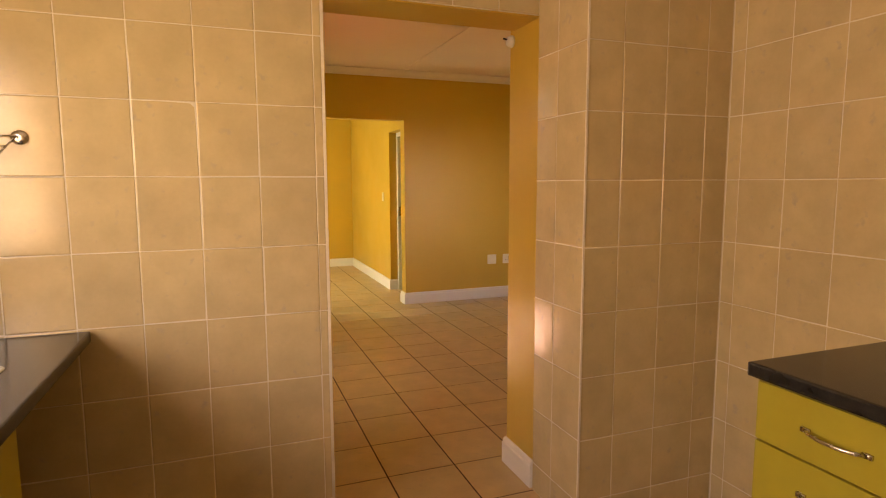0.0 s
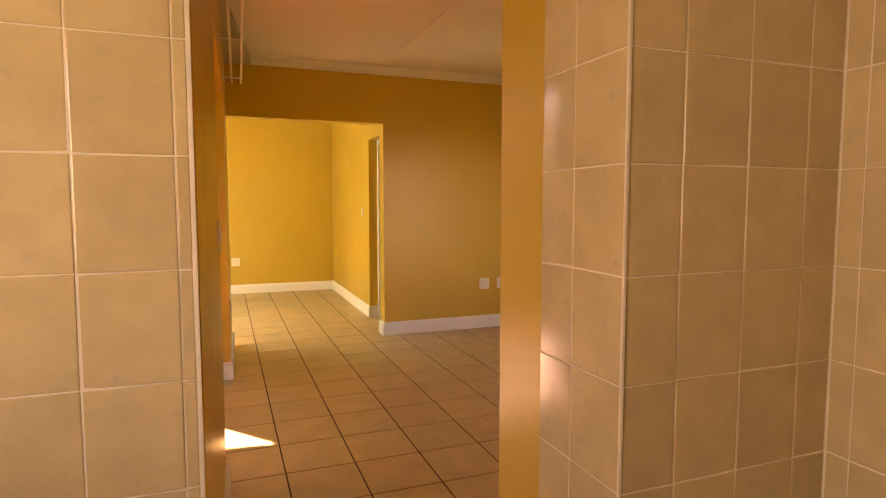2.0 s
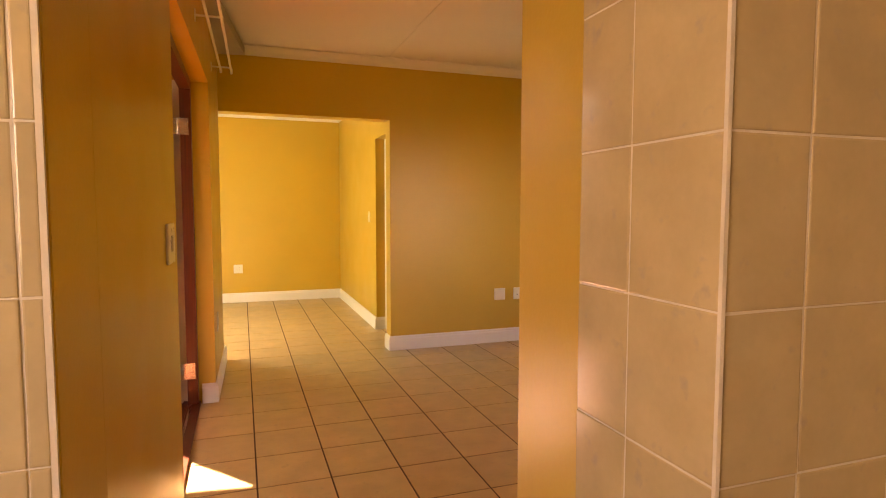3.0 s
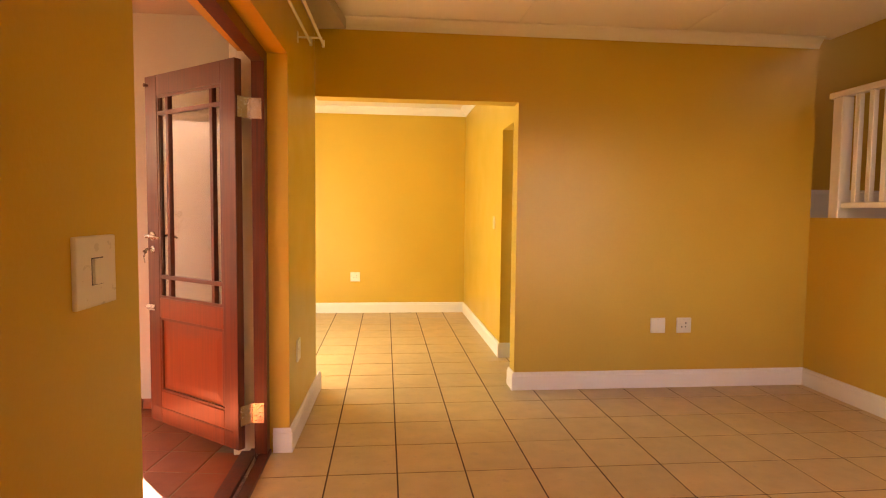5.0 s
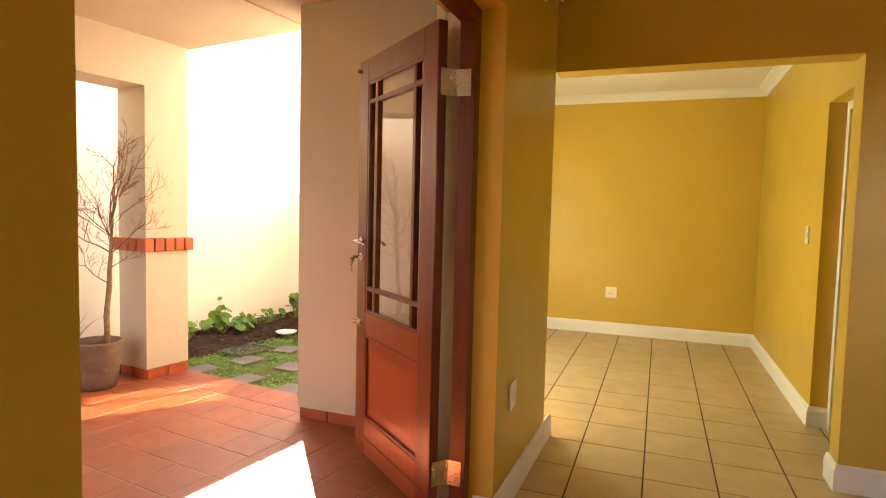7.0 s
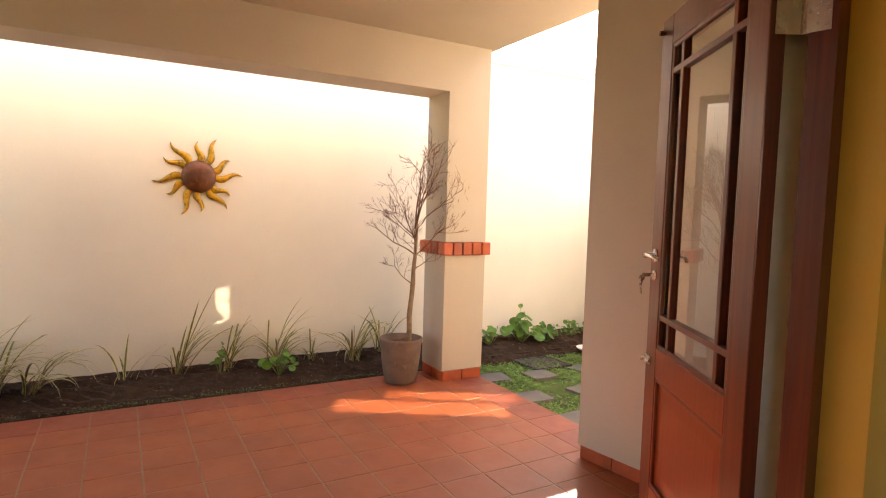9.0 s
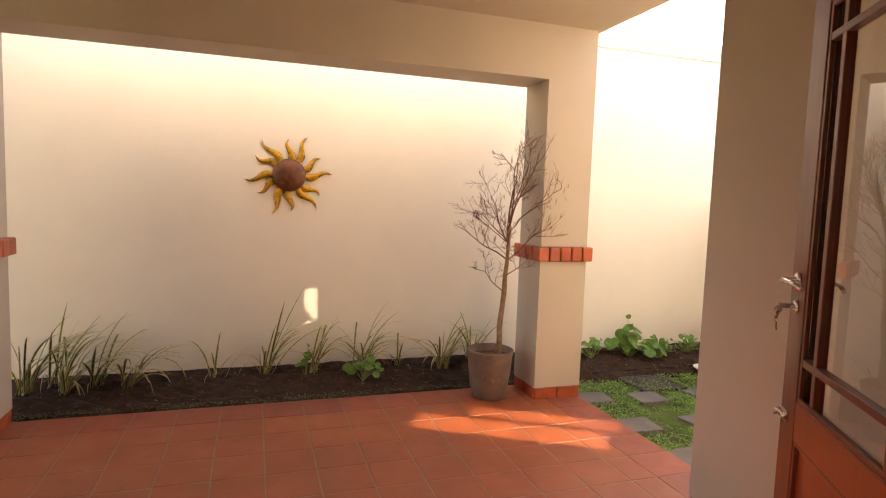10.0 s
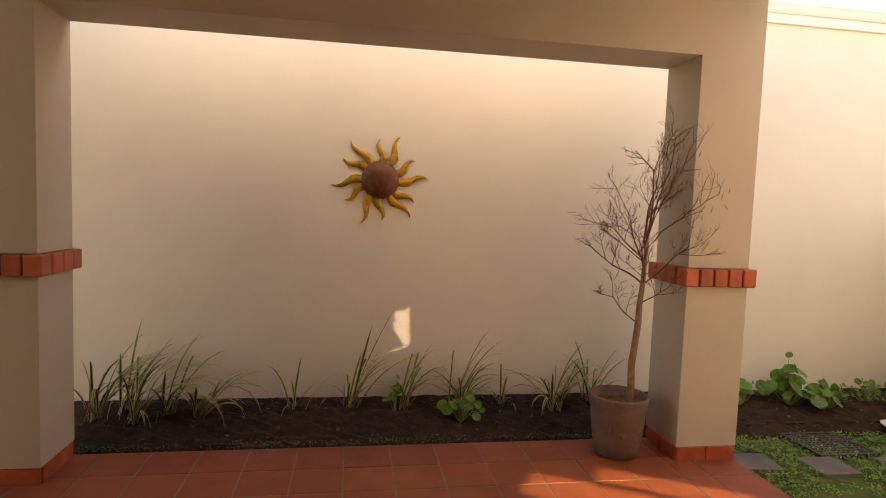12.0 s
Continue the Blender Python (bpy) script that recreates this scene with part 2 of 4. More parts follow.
setting("wall_stair_base", boxes((4.85, 5.0, 2.56, 6.57, 0, 1.30)), OCHRE, "ochre half wall below the stair landing", "wall")
setting("wall_stairwell", boxes((6.0, 6.15, 2.3, 6.75, 0, 4.2), (4.85, 6.0, 6.57, 6.75, 0, 4.2), (4.85, 6.0, 2.3, 2.56, 0, 4.2), (4.95, 5.0, 2.56, 6.57, 2.75, 4.2)), OCHRE, "ochre painted walls of the stairwell", "wall")
setting("floor_landing", boxes((5.0, 6.0, 2.56, 6.57, 1.18, 1.30)), FLOOR_TILE, "stair landing floor", "floor")
setting("ceiling_stairwell", boxes((4.85, 6.15, 2.3, 6.75, 4.2, 4.3)), CEIL, "white stairwell ceiling", "ceiling")
setting("wall_far_east", boxes((2.64, 2.82, 7.39, 9.8, 0, H), (2.64, 2.82, 6.57, 7.39, 2.05, H)), OCHRE, "ochre wall of the far room with a doorway", "wall")
setting("wall_far_north", boxes((-0.41, 4.2, 9.8, 9.95, 0, H)), OCHRE, "ochre end wall of the far room", "wall")
setting("wall_far_west", boxes((-0.41, -0.25, 6.42, 6.9, 0, H), (-0.41, -0.25, 8.4, 9.8, 0, H), (-0.41, -0.25, 6.9, 8.4, 0, 0.75), (-0.41, -0.25, 6.9, 8.4, 1.85, H)), OCHRE, "far room outer wall with a window opening", "wall")
# unseen skin added so sunlit ochre doesn't throw yellow onto the garden
setting("wall_far_west_outside", boxes((-0.43, -0.412, 6.43, 6.9, -0.3, H), (-0.43, -0.412, 8.4, 9.95, -0.3, H), (-0.43, -0.412, 6.9, 8.4, -0.3, 0.75), (-0.43, -0.412, 6.9, 8.4, 1.85, H)), GREIGE, "unseen greige skin over the house wall, added against yellow bounce", "wall")
setting("wall_passage", boxes((4.0, 4.15, 6.57, 9.8, 0, H)), OCHRE, "plain wall of the side passage", "wall")
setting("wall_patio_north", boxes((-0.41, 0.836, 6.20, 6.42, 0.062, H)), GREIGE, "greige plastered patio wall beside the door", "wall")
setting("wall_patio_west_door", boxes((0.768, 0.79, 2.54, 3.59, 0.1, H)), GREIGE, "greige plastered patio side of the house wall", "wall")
# greige plaster lightened to cream; stands in for sunlight bouncing off the floor
setting("wall_patio_east", boxes((0.80, 0.837, 5.40, 6.20, 0.0, H), (0.80, 0.916, 5.405, 5.4185, 0.0, 2.125)), CREAM, "house wall and hinge-side reveal, lightened to cream for sun bounce", "wall")
setting("ceiling", boxes((-0.65, 2.8, -2.4, 2.308, H, H + 0.1), (0.9, 4.95, 2.308, 6.42, H, H + 0.1), (-0.41, 4.2, 6.42, 9.95, H, H + 0.1)), CEIL, "white painted board ceiling", "ceiling")
bm = bmesh.new()
box(bm, -0.33, 3.2, -4.6, 0.40, 2.55, 2.62)
box(bm, 1.2, 1.26, -4.6, 0.43, 2.538, 2.55)
# same greige as beam and posts, darker than the garden wall's cream
setting("ceiling_patio", bm, GREIGE, "greige board ceiling over the patio with a cover strip", "ceiling", PATIO)
# slab above the ceilings, never in view; added to block sky light
setting("roof", boxes((-0.7, 2.85, -2.5, 2.56, 2.76, 2.86), (0.78, 4.95, 2.56, 6.42, 2.76, 2.86), (-0.45, 4.95, 6.2, 10.0, 2.76, 2.86)), MORTAR, "unseen grey slab over the house that blocks the sky", "roof")
setting("floor", boxes((0.86, 6.0, 2.54, 9.95, -0.10, -0.0025), (-0.65, 2.8, -2.4, 2.54, -0.10, -0.0025), (-0.41, 0.86, 6.42, 9.95, -0.10, -0.0025)), FLOOR_GROUT, "dark-jointed floor under sand coloured tiles", "floor")
setting("floor_patio", boxes((-0.33, 3.1, -4.6, 0.36, -0.2, -0.0125)), MORTAR, "mortar bed under terracotta patio tiles", "floor", PATIO)
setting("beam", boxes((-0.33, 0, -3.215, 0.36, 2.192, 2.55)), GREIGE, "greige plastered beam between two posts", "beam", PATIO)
bm = bmesh.new()
box(bm, -1.2, -1.0, -9, 9, -0.3, 2.752)
setting("wall_garden", bm, CREAM, "tall cream plastered garden wall", "wall", PATIO)
bm = boxes((-1.0, 1.2, 2.56, 2.72, -0.3, 1.5))
setting("wall_divider", bm, CREAM, "low cream dividing wall in the garden", "wall", PATIO)
setting("ground", boxes((-150, 150, -150, 150, -0.40, -0.30)), LAWN, "mossy ground reaching to the horizon", "ground")
setting("lawn", boxes((-0.5, 3.4, 0.36, 2.56, -0.3, -0.06)), LAWN, "sparse mossy lawn beside the patio", "ground", PATIO)

# ---- trim ----


def skirting(name, pts, label="white moulded skirting board along the wall", h=0.132, d=0.018):
    """A moulded board along the plan points; the room lies to the left of their order."""
    profile = [(0, 0), (d, 0), (d, h - 0.03), (d * 0.75, h - 0.022), (d * 0.75, h - 0.012), (d * 0.4, h), (0, h)]
    bm = bmesh.new()
    P = [Vector((*p, 0)) for p in pts]
    rows = []
    for i, p in enumerate(P):
        ds = []
        if i:
            ds.append((p - P[i - 1]).normalized())
        if i < len(P) - 1:
            ds.append((P[i + 1] - p).normalized())
        ns = [Vector((-q.y, q.x, 0)) for q in ds]
        n = sum(ns, Vector()).normalized()
        n = n / max(0.3, n.dot(ns[0]))
        rows.append([bm.verts.new(p + n * a + Vector((0, 0, z + 0.001))) for a, z in profile])
    for A, B in zip(rows, rows[1:]):
        for k in range(len(profile)):
            k2 = (k + 1) % len(profile)
            bm.faces.new((A[k], B[k], B[k2], A[k2]))
    bm.faces.new(rows[0]), bm.faces.new(rows[-1][::-1])
    return setting(name, bm, WHITE, label, "skirting")


def cornice(name, pts, d=0.075):
    profile = [(0, H - d), (0.012, H - d), (d * 0.35, H - d * 0.62), (d * 0.7, H - d * 0.3), (d, H - 0.012), (d, H - 0.001), (0, H - 0.001)]
    bm = bmesh.new()
    for a, b in zip(pts, pts[1:]):
        a, b = Vector((*a, 0)), Vector((*b, 0))
        q = (b - a).normalized()
        n = Vector((-q.y, q.x, 0))
        A = [bm.verts.new(a + n * u + Vector((0, 0, z))) for u, z in profile]
        B = [bm.verts.new(b + n * u + Vector((0, 0, z))) for u, z in profile]
        for k in range(len(profile)):
            k2 = (k + 1) % len(profile)
            bm.faces.new((A[k], B[k], B[k2], A[k2]))
        bm.faces.new(A), bm.faces.new(B[::-1])
    return setting(name, bm, CEIL, "white coved cornice under the ceiling", "cornice")


skirting("baseboard_north", [(4.85, 3.0), (4.85, 6.42), (2.555, 6.42), (2.555, 6.57), (2.62, 6.57)])
skirting("baseboard_west", [(1.118, 6.55), (west(6.42), 6.42), (west(5.42), 5.42), (west(5.42) - 0.085, 5.42)])
skirting("baseboard_west_south", [(0.995, 3.65), (west(3.65), 3.65), (west(2.56), 2.56)])
skirting("baseboard_far", [(2.735, 7.39), (2.64, 7.39), (2.64, 9.8), (-0.25, 9.8), (-0.25, 6.42)])
skirting("baseboard_pier", [(1.923, 2.31), (1.923, 2.578), (4.85, 2.578)])
cornice("cornice_living", [(4.85, 6.42), (west(6.42), 6.42), (west(2.56), 2.56)])
cornice("cornice_far", [(2.64, 6.57), (2.64, 9.8), (-0.25, 9.8), (-0.25, 6.57)], 0.085)
setting("ceiling_strip", boxes((2.53, 2.57, 2.6, 6.35, H - 0.006, H - 0.001), (3.75, 3.79, 2.6, 6.35, H - 0.006, H - 0.001)), CEIL, "flat white cover strips on the ceiling boards", "trim")
setting("trim_pier_corner", boxes((1.911, 1.918, 1.936, 1.943, 0, H)), GROUT, "white plastic edge strip on the tiled corner", "trim")
setting("trim_opening_edge", boxes((1.006, 1.013, 2.297, 2.312, 0, 2.09)), GROUT, "white plastic edge strip on the tiled corner", "trim")
far_frame = setting("door_frame_far", boxes((2.737, 2.83, 7.335, 7.389, 0, 2.049), (2.737, 2.83, 6.6, 7.335, 1.995, 2.049)), WHITE, "white painted door frame set back in the reveal", "door frame")
part("strike_plate", boxes((2.752, 2.775, 7.332, 7.336, 0.98, 1.10)), CHROME, far_frame, "steel strike plate")

# ---- garden edge structure ----
bm = bmesh.new()
prof = [(-1.0, 2.752), (-0.97, 2.752), (-0.97, 2.815), (-0.955, 2.82), (-0.945, 2.84), (-0.94, 2.87), (-0.93, 2.885), (-1.2, 2.885), (-1.2, 2.752)]
A = [bm.verts.new((u, -9, z)) for u, z in prof]
B = [bm.verts.new((u, 9, z)) for u, z in prof]
for k in range(len(prof)):
    k2 = (k + 1) % len(prof)
    bm.faces.new((A[k], B[k], B[k2], A[k2]))
bm.faces.new(A), bm.faces.new(B[::-1])
setting("gutter", bm, WHITE, "white moulded fascia and gutter along the garden wall", "gutter", PATIO)

random.seed(4)
bm = bmesh.new()
NU, NV = 14, 110
grid = [[bm.verts.new((-1.0 + 0.655 * i / NU, -4.6 + 7.15 * j / NV,
                       0.045 - 0.09 * (i / NU) ** 3 + random.uniform(-0.018, 0.022) * (1 if i else 0.2) + (-0.03 if i == NU else 0))) for j in range(NV + 1)] for i in range(NU + 1)]
for i in range(NU):
    for j in range(NV):
        bm.faces.new((grid[i][j], grid[i + 1][j], grid[i + 1][j + 1], grid[i][j + 1]))
setting("ground_flower_bed", bm, SOIL, "dark lumpy soil of the flower bed", "soil", PATIO)
setting("bed_edging", boxes((-0.52, -0.46, 0.5, 2.56, -0.1, 0.0)), SOIL, "weathered concrete edging beside the lawn", "edging", PATIO)

# ---- posts ----


def post(name_v0, label):
    p = thing("porch_post", label, "post", PATIO, "porch posts")
    v0, v1 = name_v0, name_v0 + 0.36
    bm = boxes((-0.33, 0, v0, v1, 0.07, 0.962), (-0.33, 0, v0, v1, 1.068, 2.192), (-0.31, -0.02, v0 + 0.02, v1 - 0.02, 0.962, 1.068))
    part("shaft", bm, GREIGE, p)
    part("plinth_core", boxes((-0.316, -0.014, v0 + 0.014, v1 - 0.014, -0.012, 0.07)), MORTAR, p)

    def plinth_tile(u0, u1, a, b):
        part("plinth_tile", bevelled(boxes((u0, u1, a, b, -0.012, 0.066)), 0.003, 1), BRICK, p)
    for k in range(2):
        a = v0 + 0.002 + 0.178 * k
        plinth_tile(-0.014, 0.002, a + 0.003, a + 0.175)
        plinth_tile(-0.332, -0.316, a + 0.003, a + 0.175)
        c = -0.316 + 0.151 * k
        plinth_tile(c + 0.003, c + 0.148, v0 - 0.002, v0 + 0.014)
        plinth_tile(c + 0.003, c + 0.148, v1 - 0.014, v1 + 0.002)

    def brick(u0, u1, a, b):
        bm = boxes((u0, u1, a, b, 0.966, 1.064))
        part("brick", bevelled(bm, 0.006, 1), BRICK, p)
    n = 5
    for k in range(n):
        w = (0.36 + 0.07) / n
        a = v0 - 0.035 + k * w
        brick(-0.06, 0.035, a + 0.004, a + w - 0.004)
        brick(-0.365, -0.27, a + 0.004, a + w - 0.004)
    for a in (v0 - 0.035, v1 - 0.06):
        brick(-0.262, -0.168, a, a + 0.095)
        brick(-0.160, -0.068, a, a + 0.095)
    return p


post(0.0, "greige plastered square post with a red brick band")
post(-3.555, "greige plastered square post with a red brick band")

# ---- patio door ----
FX0, FX1 = 0.92, 0.985
bm = boxes((FX0, FX1, 5.352, 5.42, 0.02, 2.125), (FX0, FX1, 3.592, 3.648, 0.02, 2.125), (FX0, FX1, 3.648, 5.352, 2.065, 2.125))
frame_ob = setting("door_frame_1", bm, MAHOGANY, "dark red mahogany frame of the patio door", "door frame")
bm = boxes((FX0 - 0.08, FX1 + 0.01, 3.592, 5.42, -0.02, 0.018), (FX0 - 0.03, FX0, 3.67, 5.42, 0.018, 0.03))
part("sill", bm, MAHOGANY, frame_ob)
part("track", boxes((FX0 + 0.01, FX0 + 0.025, 3.7, 5.4, 0.018, 0.024)), CHROME, frame_ob, "steel threshold strip")

leaf = thing("patio_door", "open mahogany door with glazed upper panes and a solid lower panel", "door", pose(0.853, 5.29, 0.065, 0, 0, 140.5))
W, T, HT = 0.82, 0.042, 2.0


def rail(name, x0, x1, z0, z1, y0=-T, y1=0.0, m=MAHOGANY, bev=0.004):
    bm = boxes((x0, x1, y0, y1, z0, z1))
    return part(name, bevelled(bm, bev, 2), m, leaf)


rail("stile", 0, 0.115, 0, HT), rail("stile", W - 0.115, W, 0, HT)
rail("top_rail", 0.115, W - 0.115, HT - 0.115, HT)
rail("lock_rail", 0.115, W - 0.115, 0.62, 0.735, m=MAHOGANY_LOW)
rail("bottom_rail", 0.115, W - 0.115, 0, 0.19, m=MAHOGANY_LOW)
for x in (0.195, W - 0.22):
    rail("glazing_bar", x, x + 0.025, 0.735, HT - 0.115, -T + 0.006, -0.006, bev=0.003)
for z in (0.845, 1.775):
    rail("glazing_bar", 0.115, W - 0.115, z, z + 0.022, -T + 0.008, -0.004, bev=0.003)
for bx0, bx1, bz0, bz1 in ((0.115, W - 0.115, 0.735, 0.75), (0.115, W - 0.115, HT - 0.13, HT - 0.115), (0.115, 0.13, 0.75, HT - 0.13), (W - 0.13, W - 0.115, 0.75, HT - 0.13)):
    rail("glazing_bead", bx0, bx1, bz0, bz1, -0.012, -0.003, bev=0.002)
pane = part("pane", boxes((0.116, W - 0.116, -0.024, -0.020, 0.737, HT - 0.117)), GLASS, leaf, "clear glass")
pane.visible_shadow = False
bm = boxes((0.116, W - 0.116, -0.028, -0.014, 0.191, 0.619))
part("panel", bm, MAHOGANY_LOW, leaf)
bm = bmesh.new()
lo = [(0.15, 0.225), (W - 0.15, 0.225), (W - 0.15, 0.585), (0.15, 0.585)]
hi = [(0.19, 0.265), (W - 0.19, 0.265), (W - 0.19, 0.545), (0.19, 0.545)]
a = [bm.verts.new((x, -0.014, z)) for x, z in lo]
b = [bm.verts.new((x, -0.0115, z)) for x, z in hi]
bm.faces.new(b)
for k in range(4):
    bm.faces.new((a[k], a[(k + 1) % 4], b[(k + 1) % 4], b[k]))
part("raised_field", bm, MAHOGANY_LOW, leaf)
for x0, x1, z0, z1 in ((0.115, W - 0.115, 0.19, 0.205), (0.115, W - 0.115, 0.605, 0.62), (0.115, 0.13, 0.205, 0.605), (W - 0.13, W - 0.115, 0.205, 0.605)):
    rail("bead", x0, x1, z0, z1, -0.014, -0.002, bev=0.003)
part("kerf_line", boxes((0.05, W - 0.05, 0.0, 0.004, 0.085, 0.092)), MAHOGANY, leaf)

# lock: rose, lever, key plate and keys, inside and outside
for side, y in ((1, 0.0), (-1, -T)):
    bm = bmesh.new()
    lathe(bm, [(0.026, 0), (0.026, 0.006), (0.02, 0.010), (0.011, 0.011), (0.011, 0.045)], 20)
    bmesh.ops.transform(bm, matrix=pose(W - 0.058, y, 1.09, -90 * side, 0, 0), verts=bm.verts[:])
    h = part("handle", bm, CHROME, leaf, "chrome lever handle", smooth=True)
    bm = bmesh.new()
    yy = y + side * 0.045
    tube(bm, [(W - 0.058, yy, 1.09), (W - 0.09, yy, 1.092), (W - 0.14, yy - side * 0.004, 1.088), (W - 0.178, yy - side * 0.012, 1.080)], 0.0085, 0.0065, 10)
    part("lever", bm, CHROME, h, smooth=True)
bm = bmesh.new()
lathe(bm, [(0.022, 0), (0.022, 0.005), (0.016, 0.009), (0.006, 0.010)], 20)
bmesh.ops.transform(bm, matrix=pose(W - 0.058, 0, 1.012, -90, 0, 0), verts=bm.verts[:])
part("key_plate", bm, CHROME, leaf, "chrome key rose", smooth=True)
bm = bmesh.new()
box(bm, W - 0.0605, W - 0.0555, 0.006, 0.05, 1.006, 1.02)
lathe(bm, [(0.012, 0), (0.012, 0.002)], 14, (0, 0))
bmesh.ops.transform(bm, matrix=pose(W - 0.058, 0.05, 1.0, 0, 90, 0), verts=bm.verts[8:])
tube(bm, [(W - 0.058, 0.05, 0.995), (W - 0.05, 0.052, 0.97), (W - 0.055, 0.05, 0.935)], 0.006, 0.003, 6)
part("key", bm, CHROME, leaf, "small hanging steel key")
bm = boxes((W - 0.07, W + 0.004, 0.0, 0.006, 0.655, 0.69))
tube(bm, [(W - 0.075, 0.011, 0.672), (W + 0.012, 0.011, 0.672)], 0.006, 0.006, 8)
tube(bm, [(W - 0.03, 0.011, 0.672), (W - 0.03, 0.03, 0.668)], 0.004, 0.004, 6)
part("bolt", bm, CHROME, leaf, "small steel barrel bolt")
bm = bmesh.new()
tube(bm, [(W - 0.03, 0.0, HT - 0.05), (W - 0.03, 0.022, HT - 0.05)], 0.008, 0.011, 8)
part("stop_knob", bm, MAHOGANY, leaf, "dark wooden stop")


def hinge(z):
    """A projecting butt hinge: one leaf on the door's edge, one on the frame, a knuckle between them."""
    bm = boxes((-0.004, 0.0005, -0.078, -0.012, z, z + 0.105))
    for sy, sz in ((-0.022, 0.02), (-0.034, 0.052), (-0.022, 0.085)):
        box(bm, -0.0055, -0.004, sy - 0.004, sy + 0.004, sz + z - 0.004, sz + z + 0.004)
    hg = part("hinge", bm, CHROME, leaf, "wide steel projecting hinge")
    bm = bmesh.new()
    for k in range(5):
        tube(bm, [(-0.005, -0.081, z + 0.021 * k + 0.0006), (-0.005, -0.081, z + 0.021 * k + 0.0204)], 0.006, 0.006, 10)
    part("knuckle", bm, CHROME, hg)
    bm = boxes((0.0, 0.066, -0.0015, 0.0015, 0, 0.105))
    for sz in (0.015, 0.0525, 0.09):
        tube(bm, [(0.056, -0.0015, sz), (0.056, -0.003, sz)], 0.005, 0.004, 8)
    bmesh.ops.transform(bm, matrix=leaf.matrix_world.inverted() @ pose(0.905, 5.3495, z + 0.065), verts=bm.verts[:])
    part("plate", bm, CHROME, hg)


hinge(1.71), hinge(0.125)
# ---- switches and sockets ----


def wall_plate(name, label, category, m, w, h, bits):
    """A bevelled plate in the local x-z plane that faces -y; bits: raised or sunk boxes with their own materials."""
    t = thing(name, label, category, m)
    bm = boxes((-w / 2, w / 2, -0.010, 0.0, -h / 2, h / 2))
    part("plate", bevelled(bm, 0.004, 2), PLASTIC, t)
    for nm, x0, x1, z0, z1, y, mm in bits:
        part(nm, boxes((x0, x1, -0.010 - y, -0.004, z0, z1)), mm, t)
    return t


DARK = mat("dark_slot", (0.03, 0.02, 0.015), 0.6)
ROCKER = [("rocker", -0.016, 0.016, -0.022, 0.022, 0.004, PLASTIC)]
OUTLET = [("rocker", -0.03, -0.012, 0.012, 0.034, 0.003, PLASTIC), ("slot", 0.010, 0.018, 0.012, 0.022, 0.0006, DARK), ("slot", -0.022, -0.014, -0.016, -0.006, 0.0006, DARK), ("slot", 0.008, 0.016, -0.016, -0.006, 0.0006, DARK)]
wall_plate("light_switch", "ivory plastic light switch on the ochre wall", "light switch", pose(west(3.455), 3.455, 1.185, 0, 0, 90 - 1.3), 0.145, 0.135, [("rocker", -0.019, 0.019, -0.024, 0.024, 0.006, PLASTIC), ("slot", -0.021, 0.021, -0.026, 0.026, 0.0005, DARK)])
wall_plate("blank_plate", "ivory blank cover plate above the skirting", "wall plate", pose(3.654, 6.42, 0.475), 0.115, 0.115, [])
wall_plate("power_socket", "ivory plastic power socket above the skirting", "socket", pose(3.86, 6.42, 0.475), 0.115, 0.115, OUTLET)
wall_plate("power_socket", "ivory power socket on the far ochre wall", "socket", pose(1.215, 9.8, 0.47), 0.12, 0.12, OUTLET)
wall_plate("light_switch", "small ivory light switch beside the far doorway", "light switch", pose(2.64, 7.72, 1.22, 0, 0, -90), 0.075, 0.12, ROCKER)
wall_plate("power_socket", "ivory plastic socket low on the ochre wall", "socket", pose(west(5.68), 5.68, 0.50, 0, 0, 90), 0.11, 0.125, ROCKER)

# ---- curtain rail ----
t = thing("curtain_rail", "white double curtain rail above the patio door", "curtain rail")
for dx, y1 in ((0.06, 5.83), (0.13, 5.85)):
    bm = bmesh.new()
    tube(bm, [(west(3.2) + dx, 3.2, 2.30), (west(y1) + dx, y1, 2.30)], 0.008, 0.008, 8)
    r = part("rail", bm, WHITE, t)
    bm = bmesh.new()
    tube(bm, [(west(y1) + dx, y1, 2.285), (west(y1) + dx, y1 + 0.004, 2.325)], 0.009, 0.009, 8)
    part("finial", bm, WHITE, r)
for y in (3.4, 4.6, 5.72):
    bm = boxes((west(y), west(y) + 0.006, y - 0.012, y + 0.012, 2.27, 2.33))
    tube(bm, [(west(y), y, 2.30), (west(y) + 0.14, y, 2.30)], 0.006, 0.006, 6)
    part("bracket", bm, WHITE, t)

# ---- hook on the kitchen opening ----
t = thing("wall_fixing", "small ivory rounded fixing with a dark screw", "wall fixing", pose(1.923, 2.56, 2.05))
bm = bmesh.new()
lathe(bm, [(0.028, 0), (0.028, 0.012), (0.02, 0.024), (0.006, 0.028)], 16)
bmesh.ops.transform(bm, matrix=pose(0, 0, 0, 0, -90, 0), verts=bm.verts[:])
part("cap", bm, PLASTIC, t, smooth=True)
bm = bmesh.new()
tube(bm, [(-0.02, 0, 0.006), (-0.045, 0.004, 0.012)], 0.004, 0.004, 6)
part("screw", bm, DARK, t)

# ---- stair balustrade ----
t = thing("stair_balustrade", "white painted wooden balustrade on the stair landing", "balustrade")
bm = boxes((4.855, 4.945, 6.16, 6.25, 1.255, 2.17))
part("newel", bevelled(bm, 0.005, 1), WHITE, t)
part("handrail", bevelled(boxes((4.86, 4.94, 3.0, 6.30, 2.17, 2.215)), 0.01, 2), WHITE, t)
